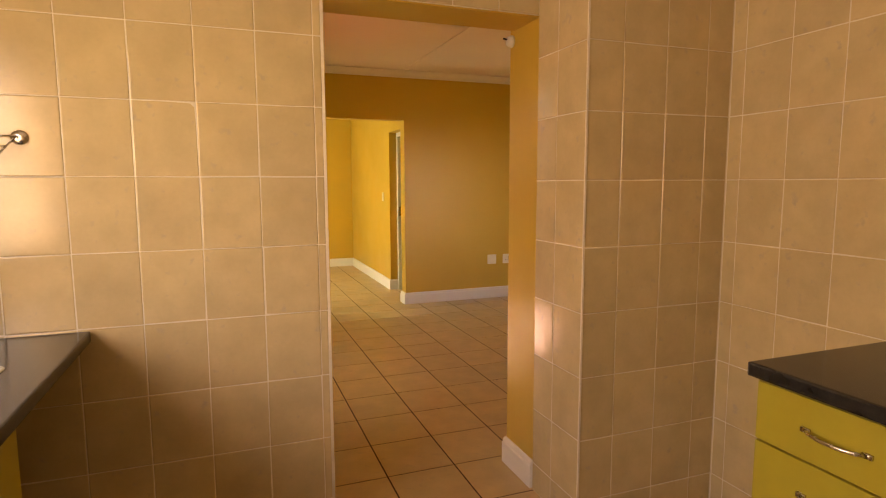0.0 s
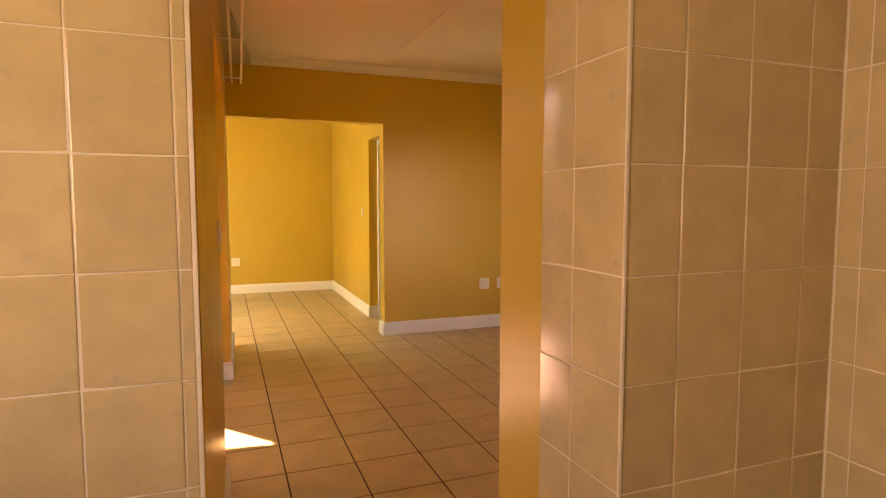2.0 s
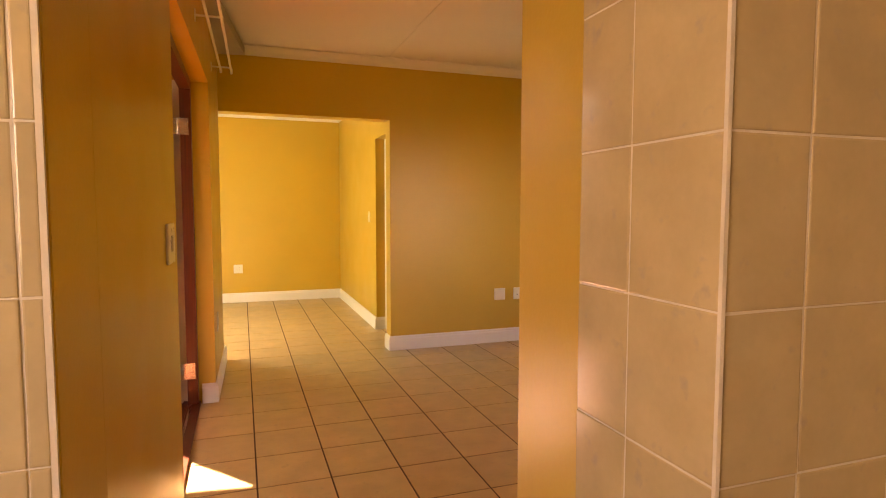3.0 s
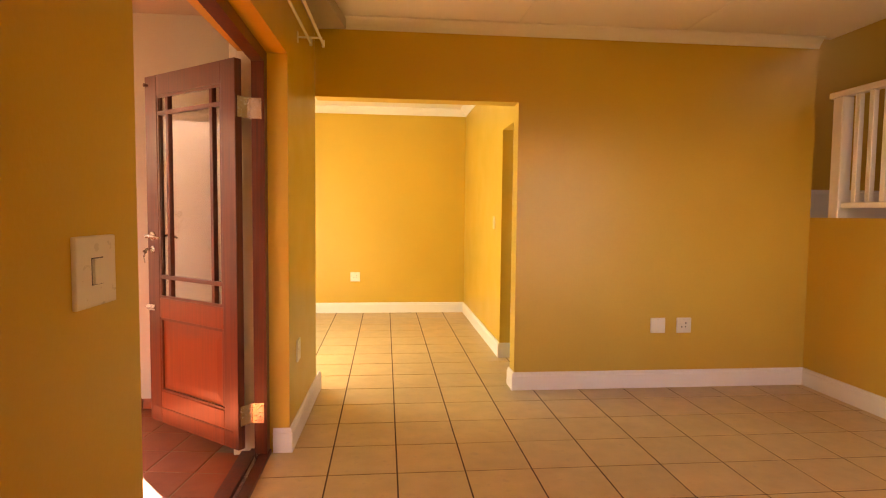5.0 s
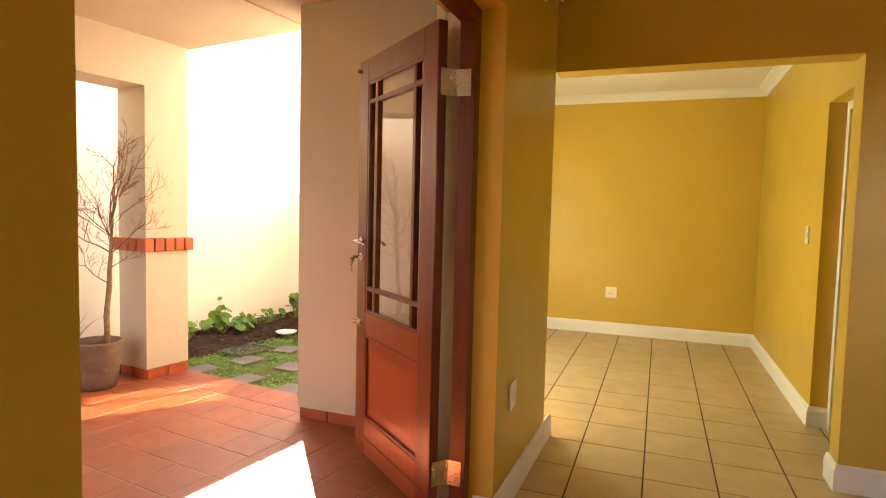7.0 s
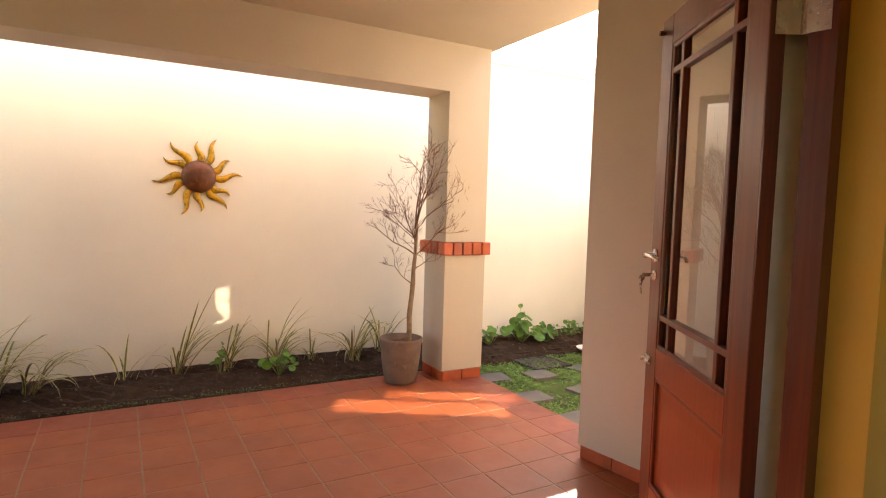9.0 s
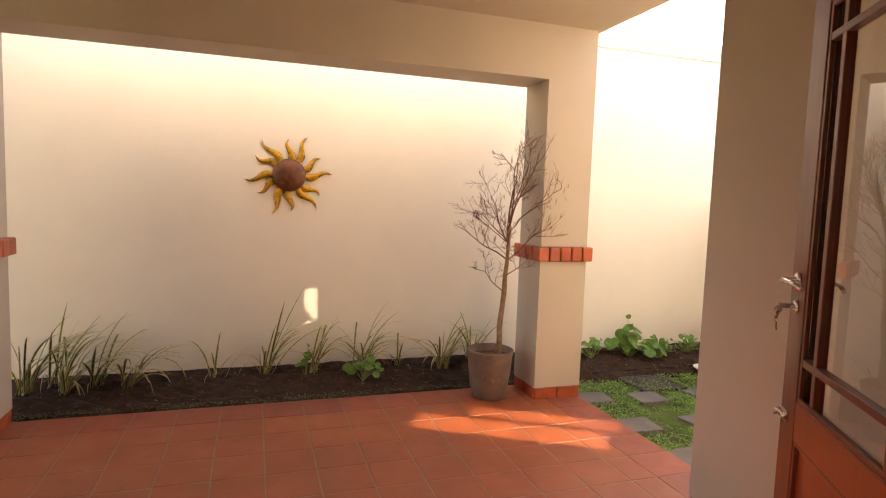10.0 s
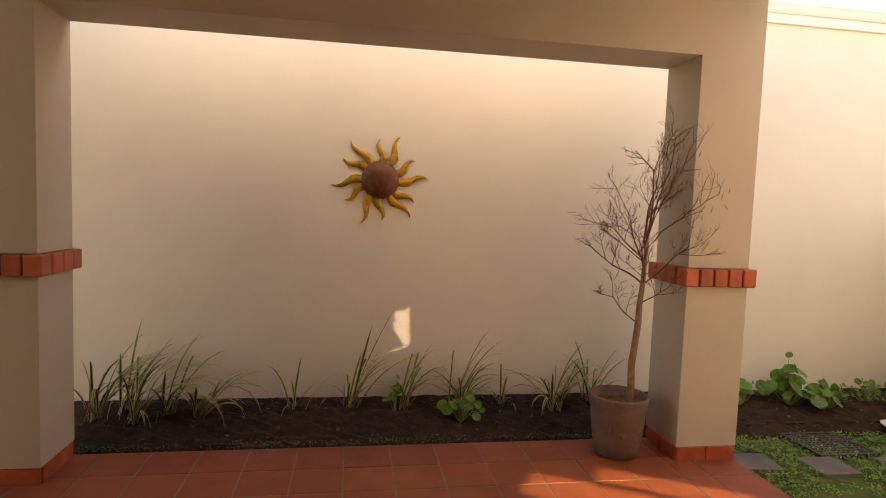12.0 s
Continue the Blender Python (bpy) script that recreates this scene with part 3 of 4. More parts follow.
part("bottom_rail", bevelled(boxes((4.875, 4.925, 3.0, 6.16, 1.37, 1.41)), 0.005, 1), WHITE, t)
me = as_mesh("baluster", bevelled(boxes((-0.02, 0.02, -0.02, 0.02, 1.41, 2.17)), 0.004, 1), WHITE)
for k in range(24):
    ob = new("baluster", me)
    ob.parent = t
    ob.location = (4.9, 6.06 - 0.118 * k, 0)
skirting("baseboard_landing", [(6.0, 6.57), (4.87, 6.57)], "white skirting on the landing wall", 1.52, 0.02)

# ---- kitchen ----
t = thing("sink_counter", "black stone worktop against the tiled wall", "worktop")
bm = boxes((-0.44, 0.205, -0.6, 2.292, 0.872, 0.91))
part("slab", bevelled(bm, 0.005, 2), BLACK_TOP, t)
sink = thing("steel_sink", "brushed steel sink set in the black worktop", "sink", pose(-0.15, 1.53, 0.91))
bm = bmesh.new()
n = 40


def rounded(hx, hy, r, z):
    pts = []
    for k in range(n):
        q = 2 * math.pi * k / n
        c, s = math.cos(q), math.sin(q)
        pts.append(((hx - r) * (1 if c > 0 else -1) + r * c, (hy - r) * (1 if s > 0 else -1) + r * s, z))
    return [bm.verts.new(p) for p in pts]


rings = [rounded(0.23, 0.42, 0.05, 0.001), rounded(0.228, 0.418, 0.05, 0.004), rounded(0.20, 0.39, 0.05, 0.004), rounded(0.19, 0.38, 0.05, -0.03)]
for A, B in zip(rings, rings[1:]):
    for k in range(n):
        bm.faces.new((A[k], A[(k + 1) % n], B[(k + 1) % n], B[k]))
bm.faces.new(rings[-1])
part("bowl", bm, CHROME, sink, smooth=False)


def cabinet(label, m, w, d, fronts):
    """A floor unit; its front faces local -y. fronts: heights of the drawers from the top down."""
    c = thing("kitchen_cabinet", label, "cabinet", m, "kitchen cabinets")
    part("body", boxes((0, w, 0.002, d, 0.10, 0.868)), CABINET, c)
    part("kickboard", boxes((0.01, w - 0.01, 0.05, 0.07, 0, 0.10)), DARK, c)
    z = 0.866
    for h in fronts:
        bm = boxes((0.003, w - 0.003, -0.018, 0.0, z - h + 0.003, z - 0.003))
        f = part("drawer", bevelled(bm, 0.0015, 1), CABINET, c)
        zc = z - min(h * 0.5, 0.09)
        bm = bmesh.new()
        tube(bm, [(w / 2 - 0.075 + 0.15 * k / 8, -0.022 - 0.028 * math.sin(math.pi * k / 8) ** 0.6, zc) for k in range(9)], 0.0055, 0.0055, 8)
        for sx in (-0.075, 0.075):
            box(bm, w / 2 + sx - 0.012, w / 2 + sx + 0.012, -0.026, -0.018, zc - 0.006, zc + 0.006)
        part("handle", bm, CHROME, f, "curved steel bow handle", smooth=True)
        z -= h
    return c


cabinet("olive yellow kitchen cabinet below the black worktop", pose(0.165, 0.85, 0, 0, 0, 90) @ pose(-1.4, 0, 0), 2.17, 0.58, [0.40, 0.366])
cabinet("olive yellow drawer unit with steel bow handles", pose(2.015, 1.225, 0, 0, 0, -90), 0.45, 0.58, [0.168, 0.2, 0.2, 0.2])
cabinet("olive yellow drawer unit with steel bow handles", pose(2.015, 0.775, 0, 0, 0, -90), 0.6, 0.58, [0.168, 0.3, 0.3])
t = thing("drawer_counter", "black stone worktop on the olive drawer units", "worktop")
part("slab", bevelled(boxes((1.985, 2.598, -0.6, 1.25, 0.87, 0.91)), 0.007, 2), BLACK_TOP, t)
t = thing("wire_rack", "chrome wire rack fixed to the tiled wall", "wire rack", pose(0.05, 2.298, 1.55))
bm = bmesh.new()
lathe(bm, [(0.024, 0), (0.024, 0.004), (0.018, 0.008), (0.005, 0.009)], 18)
bmesh.ops.transform(bm, matrix=pose(0, 0, 0, 90, 0, 0), verts=bm.verts[:])
part("rosette", bm, CHROME, t, smooth=True)
bm = bmesh.new()
tube(bm, [(-0.005, -0.012, 0.004), (-0.42, -0.012, 0.01)], 0.003, 0.003, 6)
tube(bm, [(-0.005, -0.012, 0.004), (-0.02, -0.06, -0.03), (-0.035, -0.09, -0.06), (-0.05, -0.095, -0.062), (-0.42, -0.095, -0.062)], 0.003, 0.003, 6)
tube(bm, [(-0.02, -0.06, -0.03), (-0.42, -0.06, -0.03)], 0.0025, 0.0025, 6)
part("wire", bm, CHROME, t, smooth=True)

# ---- metal sun on the garden wall ----
SUN_YELLOW = mat("yellow_enamel", (0.58, 0.29, 0.012), 0.35, metal=0.2, island=0.25, scale=14, vary=0.25, fine=90, second=(0.20, 0.15, 0.02), second_at=0.5)
RUST = mat("rusted_copper", (0.16, 0.06, 0.03), 0.45, metal=0.5, scale=12, vary=0.35, bump=0.3, second=(0.28, 0.10, 0.03), second_at=0.55)
t = thing("sun_ornament", "metal sun wall ornament with wavy yellow rays and rusty disc", "wall ornament", PATIO @ pose(-0.998, -1.62, 1.507, 90, 0, 90))
bm = bmesh.new()
lathe(bm, [(0.122, 0.01), (0.123, 0.014), (0.115, 0.028), (0.09, 0.043), (0.05, 0.055), (0.01, 0.06)], 36)
part("disc", bm, RUST, t, "domed rusty copper disc", smooth=True)
for k, (deg, ln) in enumerate(((127, 0.318), (90, 0.268), (65, 0.316), (29, 0.264), (2, 0.319), (-33, 0.268), (-51, 0.318), (-88, 0.268), (-114, 0.316), (-150, 0.267), (-174, 0.325), (150, 0.278))):
    bm = bmesh.new()
    rows = []
    sgn = -1
    for i in range(13):
        q = i / 12
        r = 0.10 + (ln - 0.10) * q
        off = sgn * 0.020 * math.sin(q * 2 * math.pi * 0.95)
        half = 0.027 * (1 - q) ** 0.55 * (0.72 + 0.5 * math.sin(math.pi * min(1, q * 1.25))) + 0.001
        rows.append([bm.verts.new((r, off + s * half, 0.010 + (0.008 if s == 0 else 0) - (0.006 if z else 0))) for z in (0, 1) for s in (-1, 0, 1)])
    for A, B in zip(rows, rows[1:]):
        for a, b in ((0, 1), (1, 2), (5, 4), (4, 3), (3, 0), (2, 5)):
            bm.faces.new((A[a], A[b], B[b], B[a]))
    bmesh.ops.transform(bm, matrix=pose(0, 0, 0, 0, 0, deg), verts=bm.verts[:])
    part("ray", bm, SUN_YELLOW, t, smooth=True)

# ---- potted dry tree ----
CLAY = mat("weathered_clay", (0.155, 0.10, 0.072), 0.75, scale=9, vary=0.22, fine=60, bump=0.3, bump_scale=40, second=(0.20, 0.145, 0.11), second_at=0.58)
BARK = mat("grey_brown_bark", (0.27, 0.17, 0.09), 0.85, scale=25, vary=0.35, fine=160, bump=0.6, bump_scale=70)
TWIG = mat("red_brown_twig", (0.14, 0.05, 0.022), 0.8, scale=30, vary=0.3)
DRY = mat("dry_leaf", (0.26, 0.17, 0.06), 0.8, scale=30, vary=0.3)
t = thing("plant_pot", "weathered round clay pot on the terracotta tiles", "pot", pose(-2.07, 6.13, -0.008))
bm = bmesh.new()
lathe(bm, [(0.11, 0), (0.118, 0.004), (0.135, 0.10), (0.148, 0.20), (0.156, 0.29), (0.164, 0.325), (0.164, 0.338), (0.156, 0.342), (0.148, 0.336), (0.142, 0.30), (0.10, 0.299)], 40)
part("body", bm, CLAY, t, smooth=True)
bm = bmesh.new()
random.seed(9)
lathe(bm, [(0.142, 0.295), (0.10, 0.305), (0.05, 0.312), (0.01, 0.318)], 26)
for v in bm.verts:
    v.co.z += random.uniform(-0.004, 0.006)
part("soil", bm, mat("dry_potting_soil", (0.12, 0.055, 0.03), 0.95, spec=0.2, scale=40, vary=0.4, bump=0.8), t, "dry red-brown potting soil")

random.seed(21)
tree = thing("dry_tree", "leafless small tree standing in the clay pot", "tree", pose(-2.07, 6.13, 0.0))
RIGHT = Vector((0.55, 0.835, 0))
AWAY = Vector((-0.835, 0.55, 0))


def bend(p, d, length, steps, wobble, lift=0.0):
    pts = [Vector(p)]
    d = Vector(d).normalized()
    for _ in range(steps):
        d = (d + Vector((random.gauss(0, wobble), random.gauss(0, wobble), random.gauss(0, wobble) + lift))).normalized()
        pts.append(pts[-1] + d * (length / steps))
    return pts, d


bm_t, bm_b, bm_l = bmesh.new(), bmesh.new(), bmesh.new()
trunk = [Vector((0, 0, 0.30)) + RIGHT * a + Vector((0, 0, z)) for a, z in ((0.055, 0), (0.06, 0.09), (0.056, 0.2), (0.068, 0.32), (0.078, 0.44), (0.08, 0.55), (0.092, 0.66), (0.094, 0.78), (0.10, 0.9))]
tube(bm_t, trunk, 0.023, 0.011, 10)
for v in bm_t.verts:
    v.co += Vector((random.gauss(0, 0.0016), random.gauss(0, 0.0016), 0))


def leaf_at(p):
    d = Vector((random.uniform(-0.5, 0.5), random.uniform(-0.5, 0.5), -1)).normalized()
    s = d.cross(Vector((1, 0.3, 0))).normalized() * 0.0055
    ln = random.uniform(0.03, 0.06)
    v = [bm_l.verts.new(q) for q in (p, p + d * ln * 0.5 + s, p + d * ln, p + d * ln * 0.5 - s)]
    bm_l.faces.new(v)


def twigs(p, d, length, r, depth):
    pts, e = bend(p, d, length, 5, 0.13, 0.05)
    tube(bm_b, pts, r, r * 0.5, 5 if r > 0.004 else 4, False)
    if depth == 0:
        if random.random() < 0.10 and pts[-1].z > 1.35:
            leaf_at(pts[-1])
        return
    for k in range(random.choice((4, 4, 5))):
        i = random.randint(2, 5)
        side = Vector((random.gauss(0, 1), random.gauss(0, 1), random.gauss(0.15, 0.6))).normalized()
        dd = (e * 0.95 + side * 0.75).normalized()
        twigs(pts[i], dd, length * random.uniform(0.42, 0.66), max(0.0010, r * 0.50), depth - 1)


for i, a, b, z, ln, r in ((6, -1.0, -0.1, 0.75, 0.40, 0.008), (7, -0.8, 0.1, 0.9, 0.42, 0.007), (8, -0.35, 0.3, 1.0, 0.50, 0.009), (8, 0.12, -0.2, 1.2, 0.62, 0.010), (8, 0.35, 0.1, 1.1, 0.60, 0.008), (7, -0.5, -0.5, 0.95, 0.46, 0.007),
                          (6, 0.95, 0.15, 0.45, 0.50, 0.006), (4, -1.0, 0.2, 0.62, 0.34, 0.006), (5, 0.6, -0.5, 0.5, 0.30, 0.005), (6, 0.1, 0.9, 0.8, 0.36, 0.006), (6, -0.3, -0.9, 0.7, 0.36, 0.006), (7, -0.9, -0.4, 0.45, 0.36, 0.005)):
    twigs(trunk[i], RIGHT * a + AWAY * b + Vector((0, 0, z)), ln * 0.62, r * 0.72, 3)
for z0, reach, rise, r in ((0.86, 0.21, 0.50, 0.006), (0.80, 0.34, 0.36, 0.005), (0.88, 0.10, 0.58, 0.005)):
    pts = [Vector((0, 0, 0.30)) + RIGHT * (0.085 + reach * (k / 9) ** 1.3) + AWAY * -0.10 * (k / 9) + Vector((random.gauss(0, 0.006), random.gauss(0, 0.006), z0 + rise * (k / 9) ** 0.8)) for k in range(10)]
    tube(bm_b, pts, r, 0.0016, 6, False)
    for k in (4, 5, 6, 7, 8, 9):
        side = (pts[k] - pts[k - 1]).normalized() + Vector((random.gauss(0, 0.5), random.gauss(0, 0.5), random.gauss(0.1, 0.4)))
        twigs(pts[k], side, random.uniform(0.10, 0.17), 0.0022, 1)
    for k in range(5):
        leaf_at(pts[9] + Vector((random.gauss(0, 0.06), random.gauss(0, 0.06), random.gauss(-0.02, 0.04))))
part("trunk", bm_t, BARK, tree, smooth=True)
part("crown", bm_b, TWIG, tree, "bare red-brown twigs")
part("dry_leaves", bm_l, DRY, tree, "few withered seed pods")

# ---- plants in the bed ----


def leaf_mat(name, c, c2=None):
    m = mat(name, c, 0.5, spec=0.4, scale=18, vary=0.3, fine=120, second=c2, second_at=0.58)
    m.node_tree.nodes["Principled BSDF"].inputs["Subsurface Weight"].default_value = 0.0
    return m


BLADE = leaf_mat("green_blade", (0.075, 0.10, 0.02))
BLADE_EDGE = leaf_mat("cream_blade_edge", (0.62, 0.50, 0.20))
STRAW = leaf_mat("straw_blade", (0.34, 0.22, 0.09))
ROUND = leaf_mat("nasturtium_green", (0.09, 0.20, 0.02), (0.14, 0.27, 0.03))
STEM = leaf_mat("pale_green_stem", (0.18, 0.24, 0.06))
CLOVER = leaf_mat("clover_green", (0.12, 0.235, 0.03), (0.20, 0.30, 0.06))


def blade(bm, root, heading, length, lean, width):
    """A curved grass blade in three strips: green within cream margins."""
    d = Vector((math.cos(heading), math.sin(heading), 0))
    s = Vector((-d.y, d.x, 0))
    rows, p, ang = [], Vector(root), radians(random.uniform(6, 30))
    n = 8
    for i in range(n + 1):
        q = i / n
        w = width * (0.40 + 0.9 * q) * (1 - q ** 2.4) + 0.0006
        up = Vector((0, 0, 1)) * 0.3 * w
        rows.append([bm.verts.new(p - s * w + up), bm.verts.new(p - s * w * 0.55), bm.verts.new(p + s * w * 0.55), bm.verts.new(p + s * w + up)])
        ang += lean / n * (0.5 + q)
        p = p + (d * math.sin(ang) + Vector((0, 0, 1)) * math.cos(ang)) * (length / n)
    for A, B in zip(rows, rows[1:]):
        for k in range(3):
            f = bm.faces.new((A[k], A[k + 1], B[k + 1], B[k]))
            f.material_index = 0 if k == 1 else 1


def lily_clump(u, v, n, length, seed, lean=(0.5, 1.7), heading=None):
    random.seed(seed)
    t = thing("striped_grass", "clump of striped green and cream grass in the soil", "plant", PATIO @ pose(u, v, 0.03), "striped grasses in the bed")
    bm = bmesh.new()
    for k in range(n):
        h = random.uniform(0, 2 * math.pi) if heading is None else random.gauss(heading, 0.8)
        blade(bm, (random.gauss(0, 0.022), random.gauss(0, 0.022), 0), h, length * random.uniform(0.5, 1.05), random.uniform(*lean), random.uniform(0.009, 0.015))
    ob = part("foliage", bm, BLADE, t)
    ob.data.materials.append(BLADE_EDGE)
    bm = bmesh.new()
    for k in range(max(3, n // 5)):
        blade(bm, (random.gauss(0, 0.025), random.gauss(0, 0.025), 0), random.uniform(0, 6.28), length * random.uniform(0.3, 0.7), random.uniform(1.2, 2.6), 0.004)
    ob = part("dry_leaves", bm, STRAW, t, "withered straw coloured blades")
    ob.data.materials.append(STRAW)
    return t


UPV, DOWNV = math.pi / 2, -math.pi / 2
for row in ((-0.70, -3.26, 20, 0.66, 1, (0.9, 2.0), UPV), (-0.66, -3.02, 20, 0.66, 2, (0.9, 2.3), UPV), (-0.74, -2.86, 16, 0.62, 3, (0.6, 2.6), UPV), (-0.72, -2.66, 14, 0.60, 4, (1.4, 2.8), UPV), (-0.80, -3.12, 10, 0.64, 14, (0.3, 1.3), UPV),
            (-0.80, -2.12, 5, 0.36, 5, (0.4, 1.8)), (-0.82, -1.78, 5, 0.70, 6, (0.02, 0.35), UPV), (-0.82, -1.77, 12, 0.62, 16, (1.1, 1.9), UPV), (-0.80, -1.42, 14, 0.58, 7, (0.5, 1.9), UPV),
            (-0.82, -1.08, 16, 0.62, 8, (0.2, 2.2), UPV), (-0.80, -1.05, 8, 0.5, 18, (0.5, 1.5), DOWNV), (-0.78, -0.80, 8, 0.42, 9, (0.8, 2.4)), (-0.72, -0.44, 12, 0.62, 10, (0.4, 2.6), UPV), (-0.70, -0.46, 10, 0.60, 20, (0.7, 2.8), DOWNV), (-0.84, -0.15, 14, 0.52, 11, (0.4, 1.7))):
    lily_clump(*row)


def round_leaf(bm, p, r, tilt, turn):
    m = Matrix.Translation(p) @ pose(0, 0, 0, tilt, 0, turn)
    c = bm.verts.new(m @ Vector((0, 0, -r * 0.18)))
    n = 11
    ring = [bm.verts.new(m @ Vector((r * random.uniform(0.9, 1.06) * math.cos(2 * math.pi * k / n), r * random.uniform(0.9, 1.06) * math.sin(2 * math.pi * k / n), random.uniform(-0.08, 0.08) * r))) for k in range(n)]
    for k in range(n):
        bm.faces.new((c, ring[k], ring[(k + 1) % n]))


def nasturtium(u, v, n, spread, height, rad, seed, base=0.03):
    random.seed(seed)
    t = thing("nasturtium", "leafy green plant with round leaves in the bed", "plant", PATIO @ pose(u, v, base), "round-leaved plants in the bed")
    bl, bs = bmesh.new(), bmesh.new()
    for k in range(n):
        a, q = random.uniform(0, 6.28), random.uniform(0.15, 1)
        tip = Vector((math.cos(a) * spread * q * 0.7, math.sin(a) * spread * q, height * (1.05 - 0.75 * q) * random.uniform(0.5, 1.15) + 0.03))
        tube(bs, [Vector((0, 0, -0.02)), tip * 0.5 + Vector((0, 0, 0.02)), tip], 0.0025, 0.0015, 5, False)
        round_leaf(bl, tip, rad * random.uniform(0.4, 1.15), random.uniform(5, 80), random.uniform(20, 160))
    part("foliage", bl, ROUND, t, smooth=False)
    part("stalk", bs, STEM, t)


for row in ((-0.72, -1.5, 7, 0.07, 0.22, 0.036, 31), (-0.58, -1.10, 22, 0.17, 0.13, 0.036, 32), (-0.74, 0.95, 24, 0.22, 0.15, 0.036, 33), (-0.72, 1.30, 34, 0.20, 0.26, 0.050, 34), (-0.72, 1.28, 5, 0.04, 0.42, 0.03, 40), (-0.64, 1.55, 26, 0.18, 0.16, 0.048, 35),
            (-0.74, 1.95, 30, 0.22, 0.13, 0.024, 36), (-0.72, 2.36, 26, 0.18, 0.28, 0.046, 37), (-0.6, 2.45, 20, 0.16, 0.15, 0.04, 38)):
    nasturtium(*row)

# litter and weeds on the soil
random.seed(12)
bm = bmesh.new()
for k in range(260):
    p = Vector((random.uniform(-0.98, -0.40), random.uniform(-3.4, 2.5), 0.0))
    q = (p.x + 1.0) / 0.655
    p.z = 0.062 - 0.09 * q ** 3
    round_leaf(bm, p, random.uniform(0.005, 0.013), random.uniform(0, 80), random.uniform(0, 360))
ob = part("leaf_litter", bm, leaf_mat("brown_litter", (0.085, 0.048, 0.025)))
ob.matrix_world = PATIO
tagged(ob, "scattered dead leaves on dark soil", "leaf litter", kind="stuff")
bm = bmesh.new()
for k in range(900):
    v = random.choice((-3.1, -2.9, -2.3, -2.2, -1.6, -1.2, -0.6, -0.3)) + random.gauss(0, 0.16)
    round_leaf(bm, Vector((-0.37 + random.gauss(0, 0.025), v, random.uniform(-0.012, 0.008))), random.uniform(0.002, 0.006), random.uniform(0, 80), random.uniform(0, 360))
ob = part("bed_weeds", bm, leaf_mat("dull_weed_green", (0.06, 0.11, 0.02)))
ob.matrix_world = PATIO
tagged(ob, "tiny green weeds along the tile edge", "weeds", kind="stuff")

# lawn cover: small leaves in uneven patches, sparse over the pavers
PAVERS = ((-1.33, 6.82, -6), (-1.22, 7.29, 4), (-1.71, 7.29, -3), (-1.62, 7.78, 6), (-1.85, 6.90, -10), (-0.85, 6.75, 3), (-0.95, 7.65, -5))
bm = bmesh.new()
for k in range(40000):
    u, v = random.uniform(-0.45, 2.4), random.uniform(0.37, 2.55)
    dens = noise.noise(Vector((u * 2.3, v * 2.3, 0.3))) + 0.35 * noise.noise(Vector((u * 8, v * 8, 2.0))) + (0.25 if u < 0.15 else -0.08)
    if dens < random.uniform(-0.25, 0.2):
        continue
    w = PATIO @ Vector((u, v, 0))
    if any(abs(w.x - x) < 0.118 and abs(w.y - y) < 0.118 for x, y, _ in PAVERS):
        continue
    p = Vector((u, v, -0.058 + random.uniform(0, 0.02) + 0.012 * max(0, dens)))
    r, a = random.uniform(0.006, 0.013), random.uniform(0, 6.28)
    d, tl = Vector((math.cos(a), math.sin(a), random.uniform(0.0, 0.9))), random.uniform(-0.5, 0.5)
    s = Vector((-math.sin(a), math.cos(a), tl)) * 0.6
    bm.faces.new([bm.verts.new(p + d * r * x + s * r * y) for x, y in ((-0.3, 0), (0.5, -0.8), (1.4, 0), (0.5, 0.8))])
ob = part("lawn_cover", bm, CLOVER)
ob.matrix_world = PATIO
tagged(ob, "patchy low green ground cover", "lawn", kind="stuff")

# ---- pavers, drain grate and dish ----
SLATE = mat("grey_concrete_paver", (0.13, 0.115, 0.105), 0.8, scale=8, vary=0.15, fine=80, bump=0.3, second=(0.17, 0.15, 0.13), second_at=0.6)
for x, y, rz in PAVERS:
    t = new("paver", as_mesh("paver", bevelled(boxes((-0.115, 0.115, -0.115, 0.115, 0, 0.04)), 0.006, 2), SLATE))
    t.matrix_world = pose(x, y, -0.078, 1.0, -1.5, rz - 8)
    tagged(t, "square grey concrete paver sunk in the lawn", "paver", "pavers in the lawn")
IRON = mat("dark_iron", (0.055, 0.045, 0.038), 0.7, scale=20, vary=0.3, bump=0.3)
t = thing("drain_grate", "dark rusted lattice drain cover in the lawn", "drain cover", pose(-1.95, 7.58, -0.058, 0, 0, -8))
bm = boxes((-0.17, 0.17, -0.20, -0.18, 0, 0.025), (-0.17, 0.17, 0.18, 0.20, 0, 0.025), (-0.17, -0.15, -0.18, 0.18, 0, 0.025), (0.15, 0.17, -0.18, 0.18, 0, 0.025))
part("rim", bm, IRON, t)
for k in range(11):
    part("bar", boxes((-0.15, 0.15, -0.162 + 0.031 * k, -0.148 + 0.031 * k, 0.002, 0.02)), IRON, t)
for k in range(9):
    part("bar", boxes((-0.131 + 0.031 * k, -0.117 + 0.031 * k, -0.18, 0.18, 0.004, 0.022)), IRON, t)
t = thing("white_dish", "shallow white dish on a small clay pot", "dish", pose(-1.98, 8.25, -0.06))
bm = bmesh.new()
lathe(bm, [(0.05, 0), (0.06, 0.045), (0.055, 0.047)], 20)
part("pot", bm, CLAY, t, smooth=True)
bm = bmesh.new()
lathe(bm, [(0.05, 0.047), (0.09, 0.055), (0.11, 0.072), (0.104, 0.074), (0.05, 0.062)], 28)
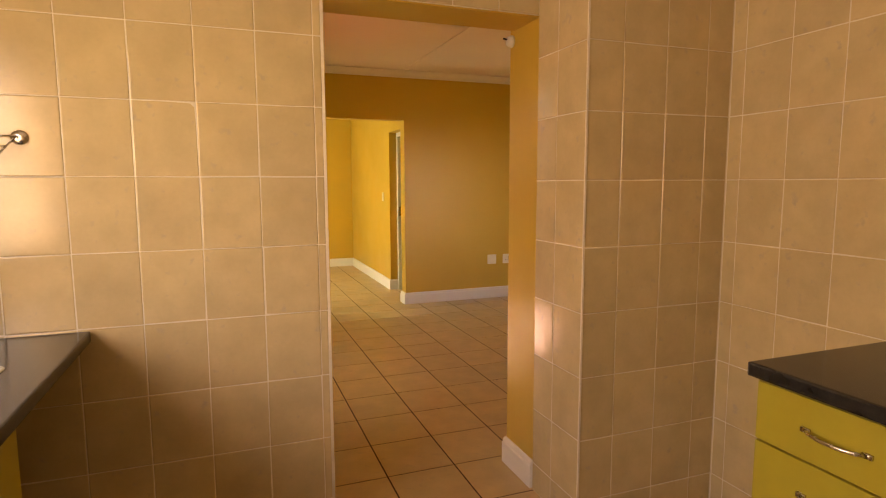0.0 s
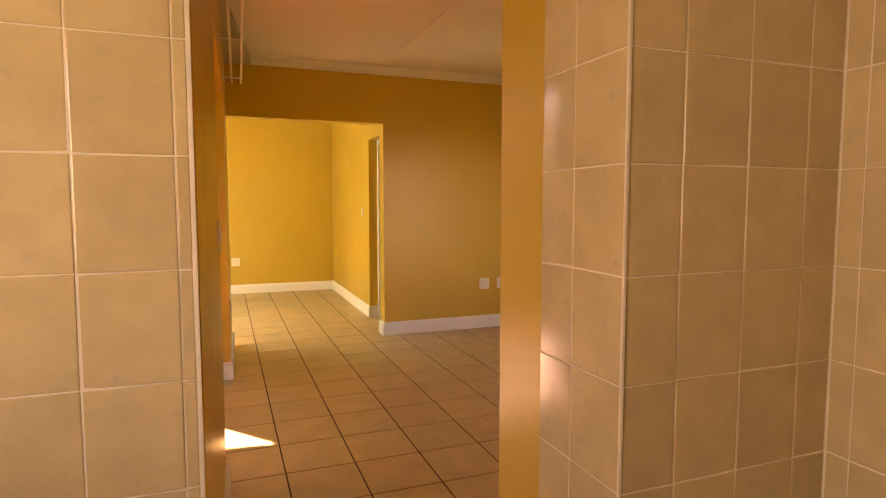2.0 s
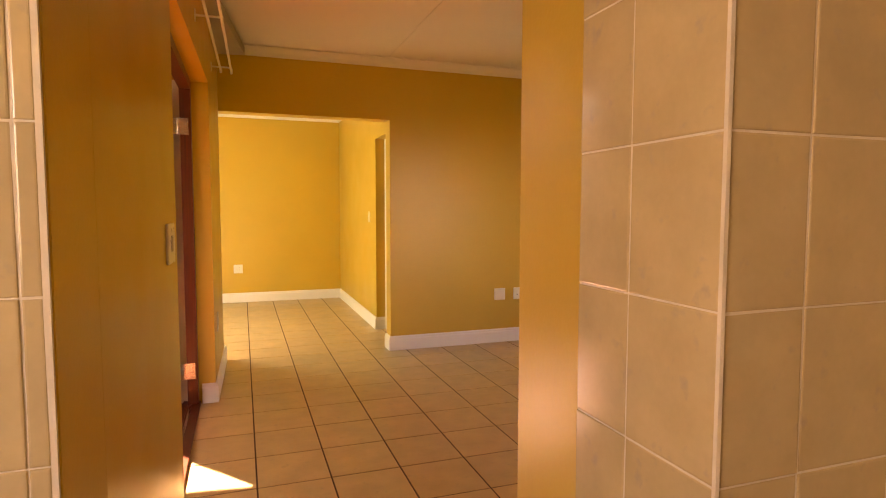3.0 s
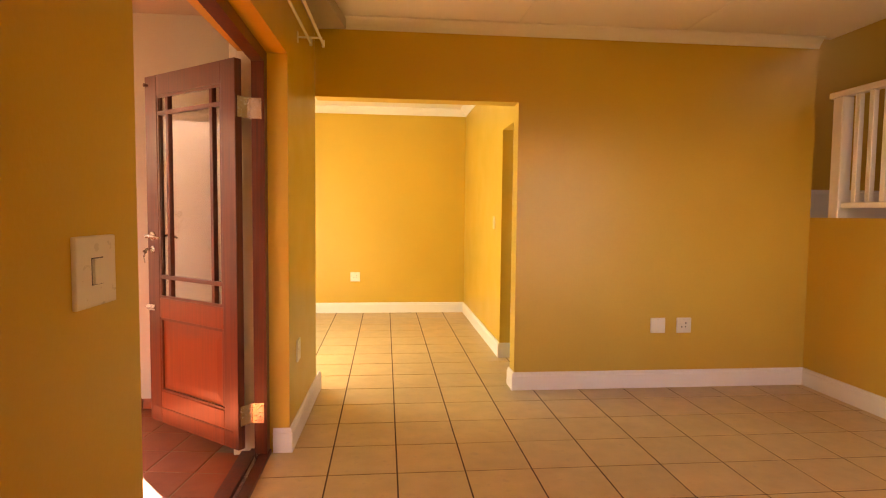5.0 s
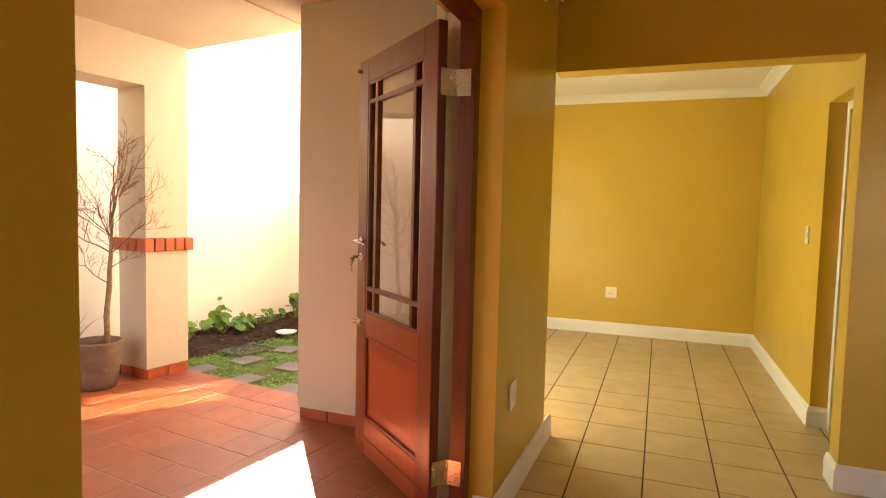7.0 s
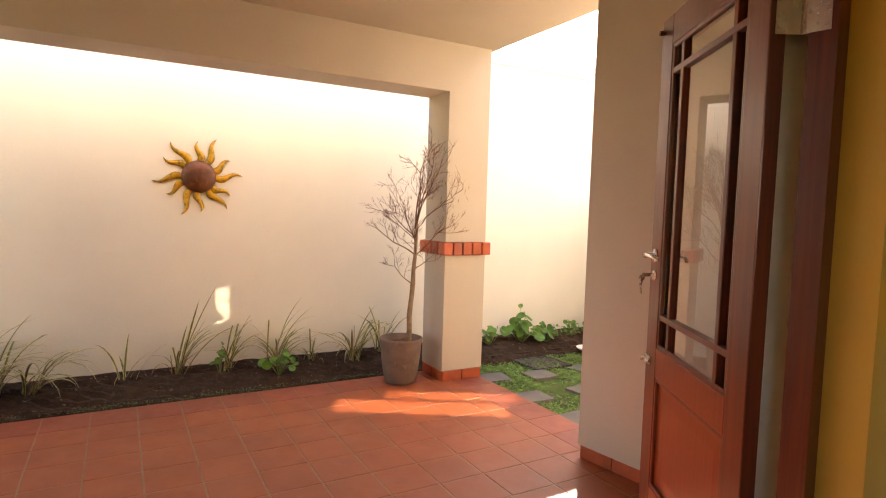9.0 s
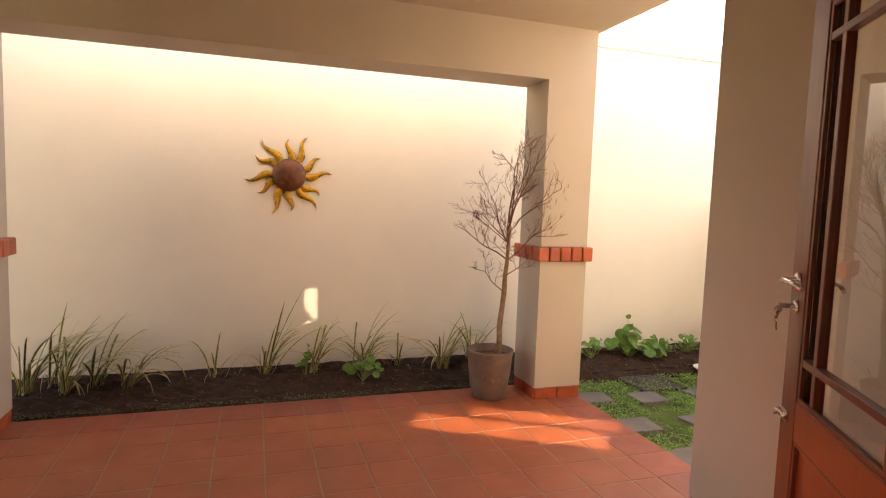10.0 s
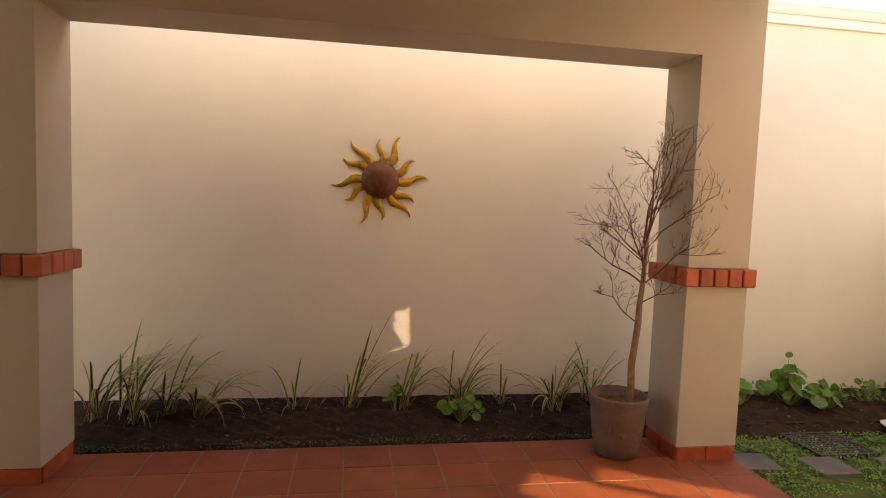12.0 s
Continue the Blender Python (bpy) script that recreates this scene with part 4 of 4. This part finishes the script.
part("bowl", bm, WHITE, t, "white glazed bowl", smooth=True)

# ---- tiles, laid last ----


def tile_mesh(name, w, h, d, material, edge=0.004):
    """A slab in x-y with eased edges; its face lies at z = 0."""
    bm = bmesh.new()
    rows = [[bm.verts.new((sx * (w / 2 - i), sy * (h / 2 - i), z)) for sx, sy in ((-1, -1), (1, -1), (1, 1), (-1, 1))] for i, z in ((0, -d), (0, -edge * 0.6), (edge * 0.35, -edge * 0.15), (edge, 0))]
    for A, B in zip(rows, rows[1:]):
        for k in range(4):
            bm.faces.new((A[k], A[(k + 1) % 4], B[(k + 1) % 4], B[k]))
    bm.faces.new(rows[-1])
    return as_mesh(name, bm, material)


random.seed(77)
MESHES = {}


def tile(parent, name, w, h, d, material, m, edge=0.004):
    key = (name, round(w, 3), round(h, 3), material.name)
    if key not in MESHES:
        MESHES[key] = tile_mesh(name, w, h, d, material, edge)
    ob = new(name, MESHES[key])
    ob.parent = parent
    ob.matrix_basis = parent.matrix_world.inverted() @ m
    return ob


def cuts(a, b, line, pitch):
    """Tile spans between a and b with joints at line + k * pitch."""
    ks = range(math.floor((a - line) / pitch), math.ceil((b - line) / pitch) + 1)
    edges = [a] + [line + k * pitch for k in ks if a + 0.012 < line + k * pitch < b - 0.012] + [b]
    return list(zip(edges, edges[1:]))


def tile_wall(parent, spans, rows, place, gap=0.0027):
    for a, b in spans:
        for c, d in rows:
            w = Matrix.Rotation(radians(random.gauss(0, 0.25)), 4, "X") @ Matrix.Rotation(radians(random.gauss(0, 0.25)), 4, "Y")
            tile(parent, "tile", b - a - gap, d - c - gap, 0.0075, WALL_TILE, place((a + b) / 2, (c + d) / 2) @ w)


Z_ROWS = cuts(0.0, H, 1.427, 0.2565)
tile_wall(kitchen_wall, cuts(-0.44, 1.004, 0.974, 0.2025), Z_ROWS, lambda x, z: pose(x, 2.300, z, 90, 0, 0))
tile_wall(kitchen_wall, cuts(1.014, 1.915, 1.12, 0.2025), cuts(2.1, H, 2.2, 0.2565), lambda x, z: pose(x, 2.300, z, 90, 0, 0))
Z_ROWS = cuts(0.0, H, 1.411, 0.2565)
tile_wall(pier, cuts(1.919, 2.600, 2.074, 0.2025), Z_ROWS, lambda x, z: pose(x, 1.940, z, 90, 0, 0))
tile_wall(pier, cuts(1.944, 2.305, 2.148, 0.2025), Z_ROWS, lambda y, z: pose(1.915, y, z, 90, 0, -90))
tile_wall(kitchen_east, cuts(-0.3, 1.938, 1.875, 0.2025), Z_ROWS, lambda y, z: pose(2.602, y, z, 90, 0, -90))

floor_ob = bpy.data.objects["floor"]
PX, PY = 0.345, 0.3525
for x0, x1 in cuts(-0.24, 4.84, 1.667, PX):
    for y0, y1 in cuts(-2.19, 9.79, 6.172, PY):
        cx, cy = (x0 + x1) / 2, (y0 + y1) / 2
        if (cx < 1.0 and 2.4 < cy < 6.44) or (cx > 2.66 and (cy > 7.6 or cy < 2.4)):
            continue
        if x0 < 0.97 and 2.4 < cy < 6.44:
            x0c = max(x0, 0.99)
            if x1 - x0c < 0.03:
                continue
        else:
            x0c = x0
        tile(floor_ob, "floor_tile", x1 - x0c - 0.008, y1 - y0 - 0.008, 0.012, FLOOR_TILE, pose((x0c + x1) / 2, cy, 0, random.gauss(0, 0.05), random.gauss(0, 0.05), 0), 0.002)

patio_ob = bpy.data.objects["floor_patio"]
us = [(-0.33, -0.06)] + cuts(-0.06, 2.94, -0.06, 0.25)
vs = cuts(-4.2, 0.09, -1.56, 0.25) + [(0.09, 0.36)]
for u0, u1 in us:
    for v0, v1 in vs:
        c = PATIO @ Vector(((u0 + u1) / 2, (v0 + v1) / 2, -0.010))
        if c.x > 0.74 or (c.x > -0.45 and c.y > 6.30) or c.y < 2.4:
            if not (0.74 <= c.x < 0.86 and 3.6 < c.y < 5.5):
                continue
        edge = u0 < -0.3 or v1 > 0.3
        tile(patio_ob, "patio_tile", u1 - u0 - 0.0045, v1 - v0 - 0.0045, 0.012, TERRA_EDGE if edge else TERRA, PATIO @ pose((u0 + u1) / 2, (v0 + v1) / 2, -0.010, random.gauss(0, 0.25), random.gauss(0, 0.25), random.gauss(0, 0.2)), 0.006)
wall_ob = bpy.data.objects["wall_patio_north"]
for k in range(6):
    tile(wall_ob, "skirting_tile", 0.20, 0.072, 0.014, BRICK, pose(-0.30 + 0.207 * k, 6.206, 0.026, 90, 0, 0), 0.005)
setting("wall_patio_foot", boxes((-0.40, 0.83, 6.222, 6.42, -0.1, 0.062)), MORTAR, "mortar foot of the patio wall", "wall")
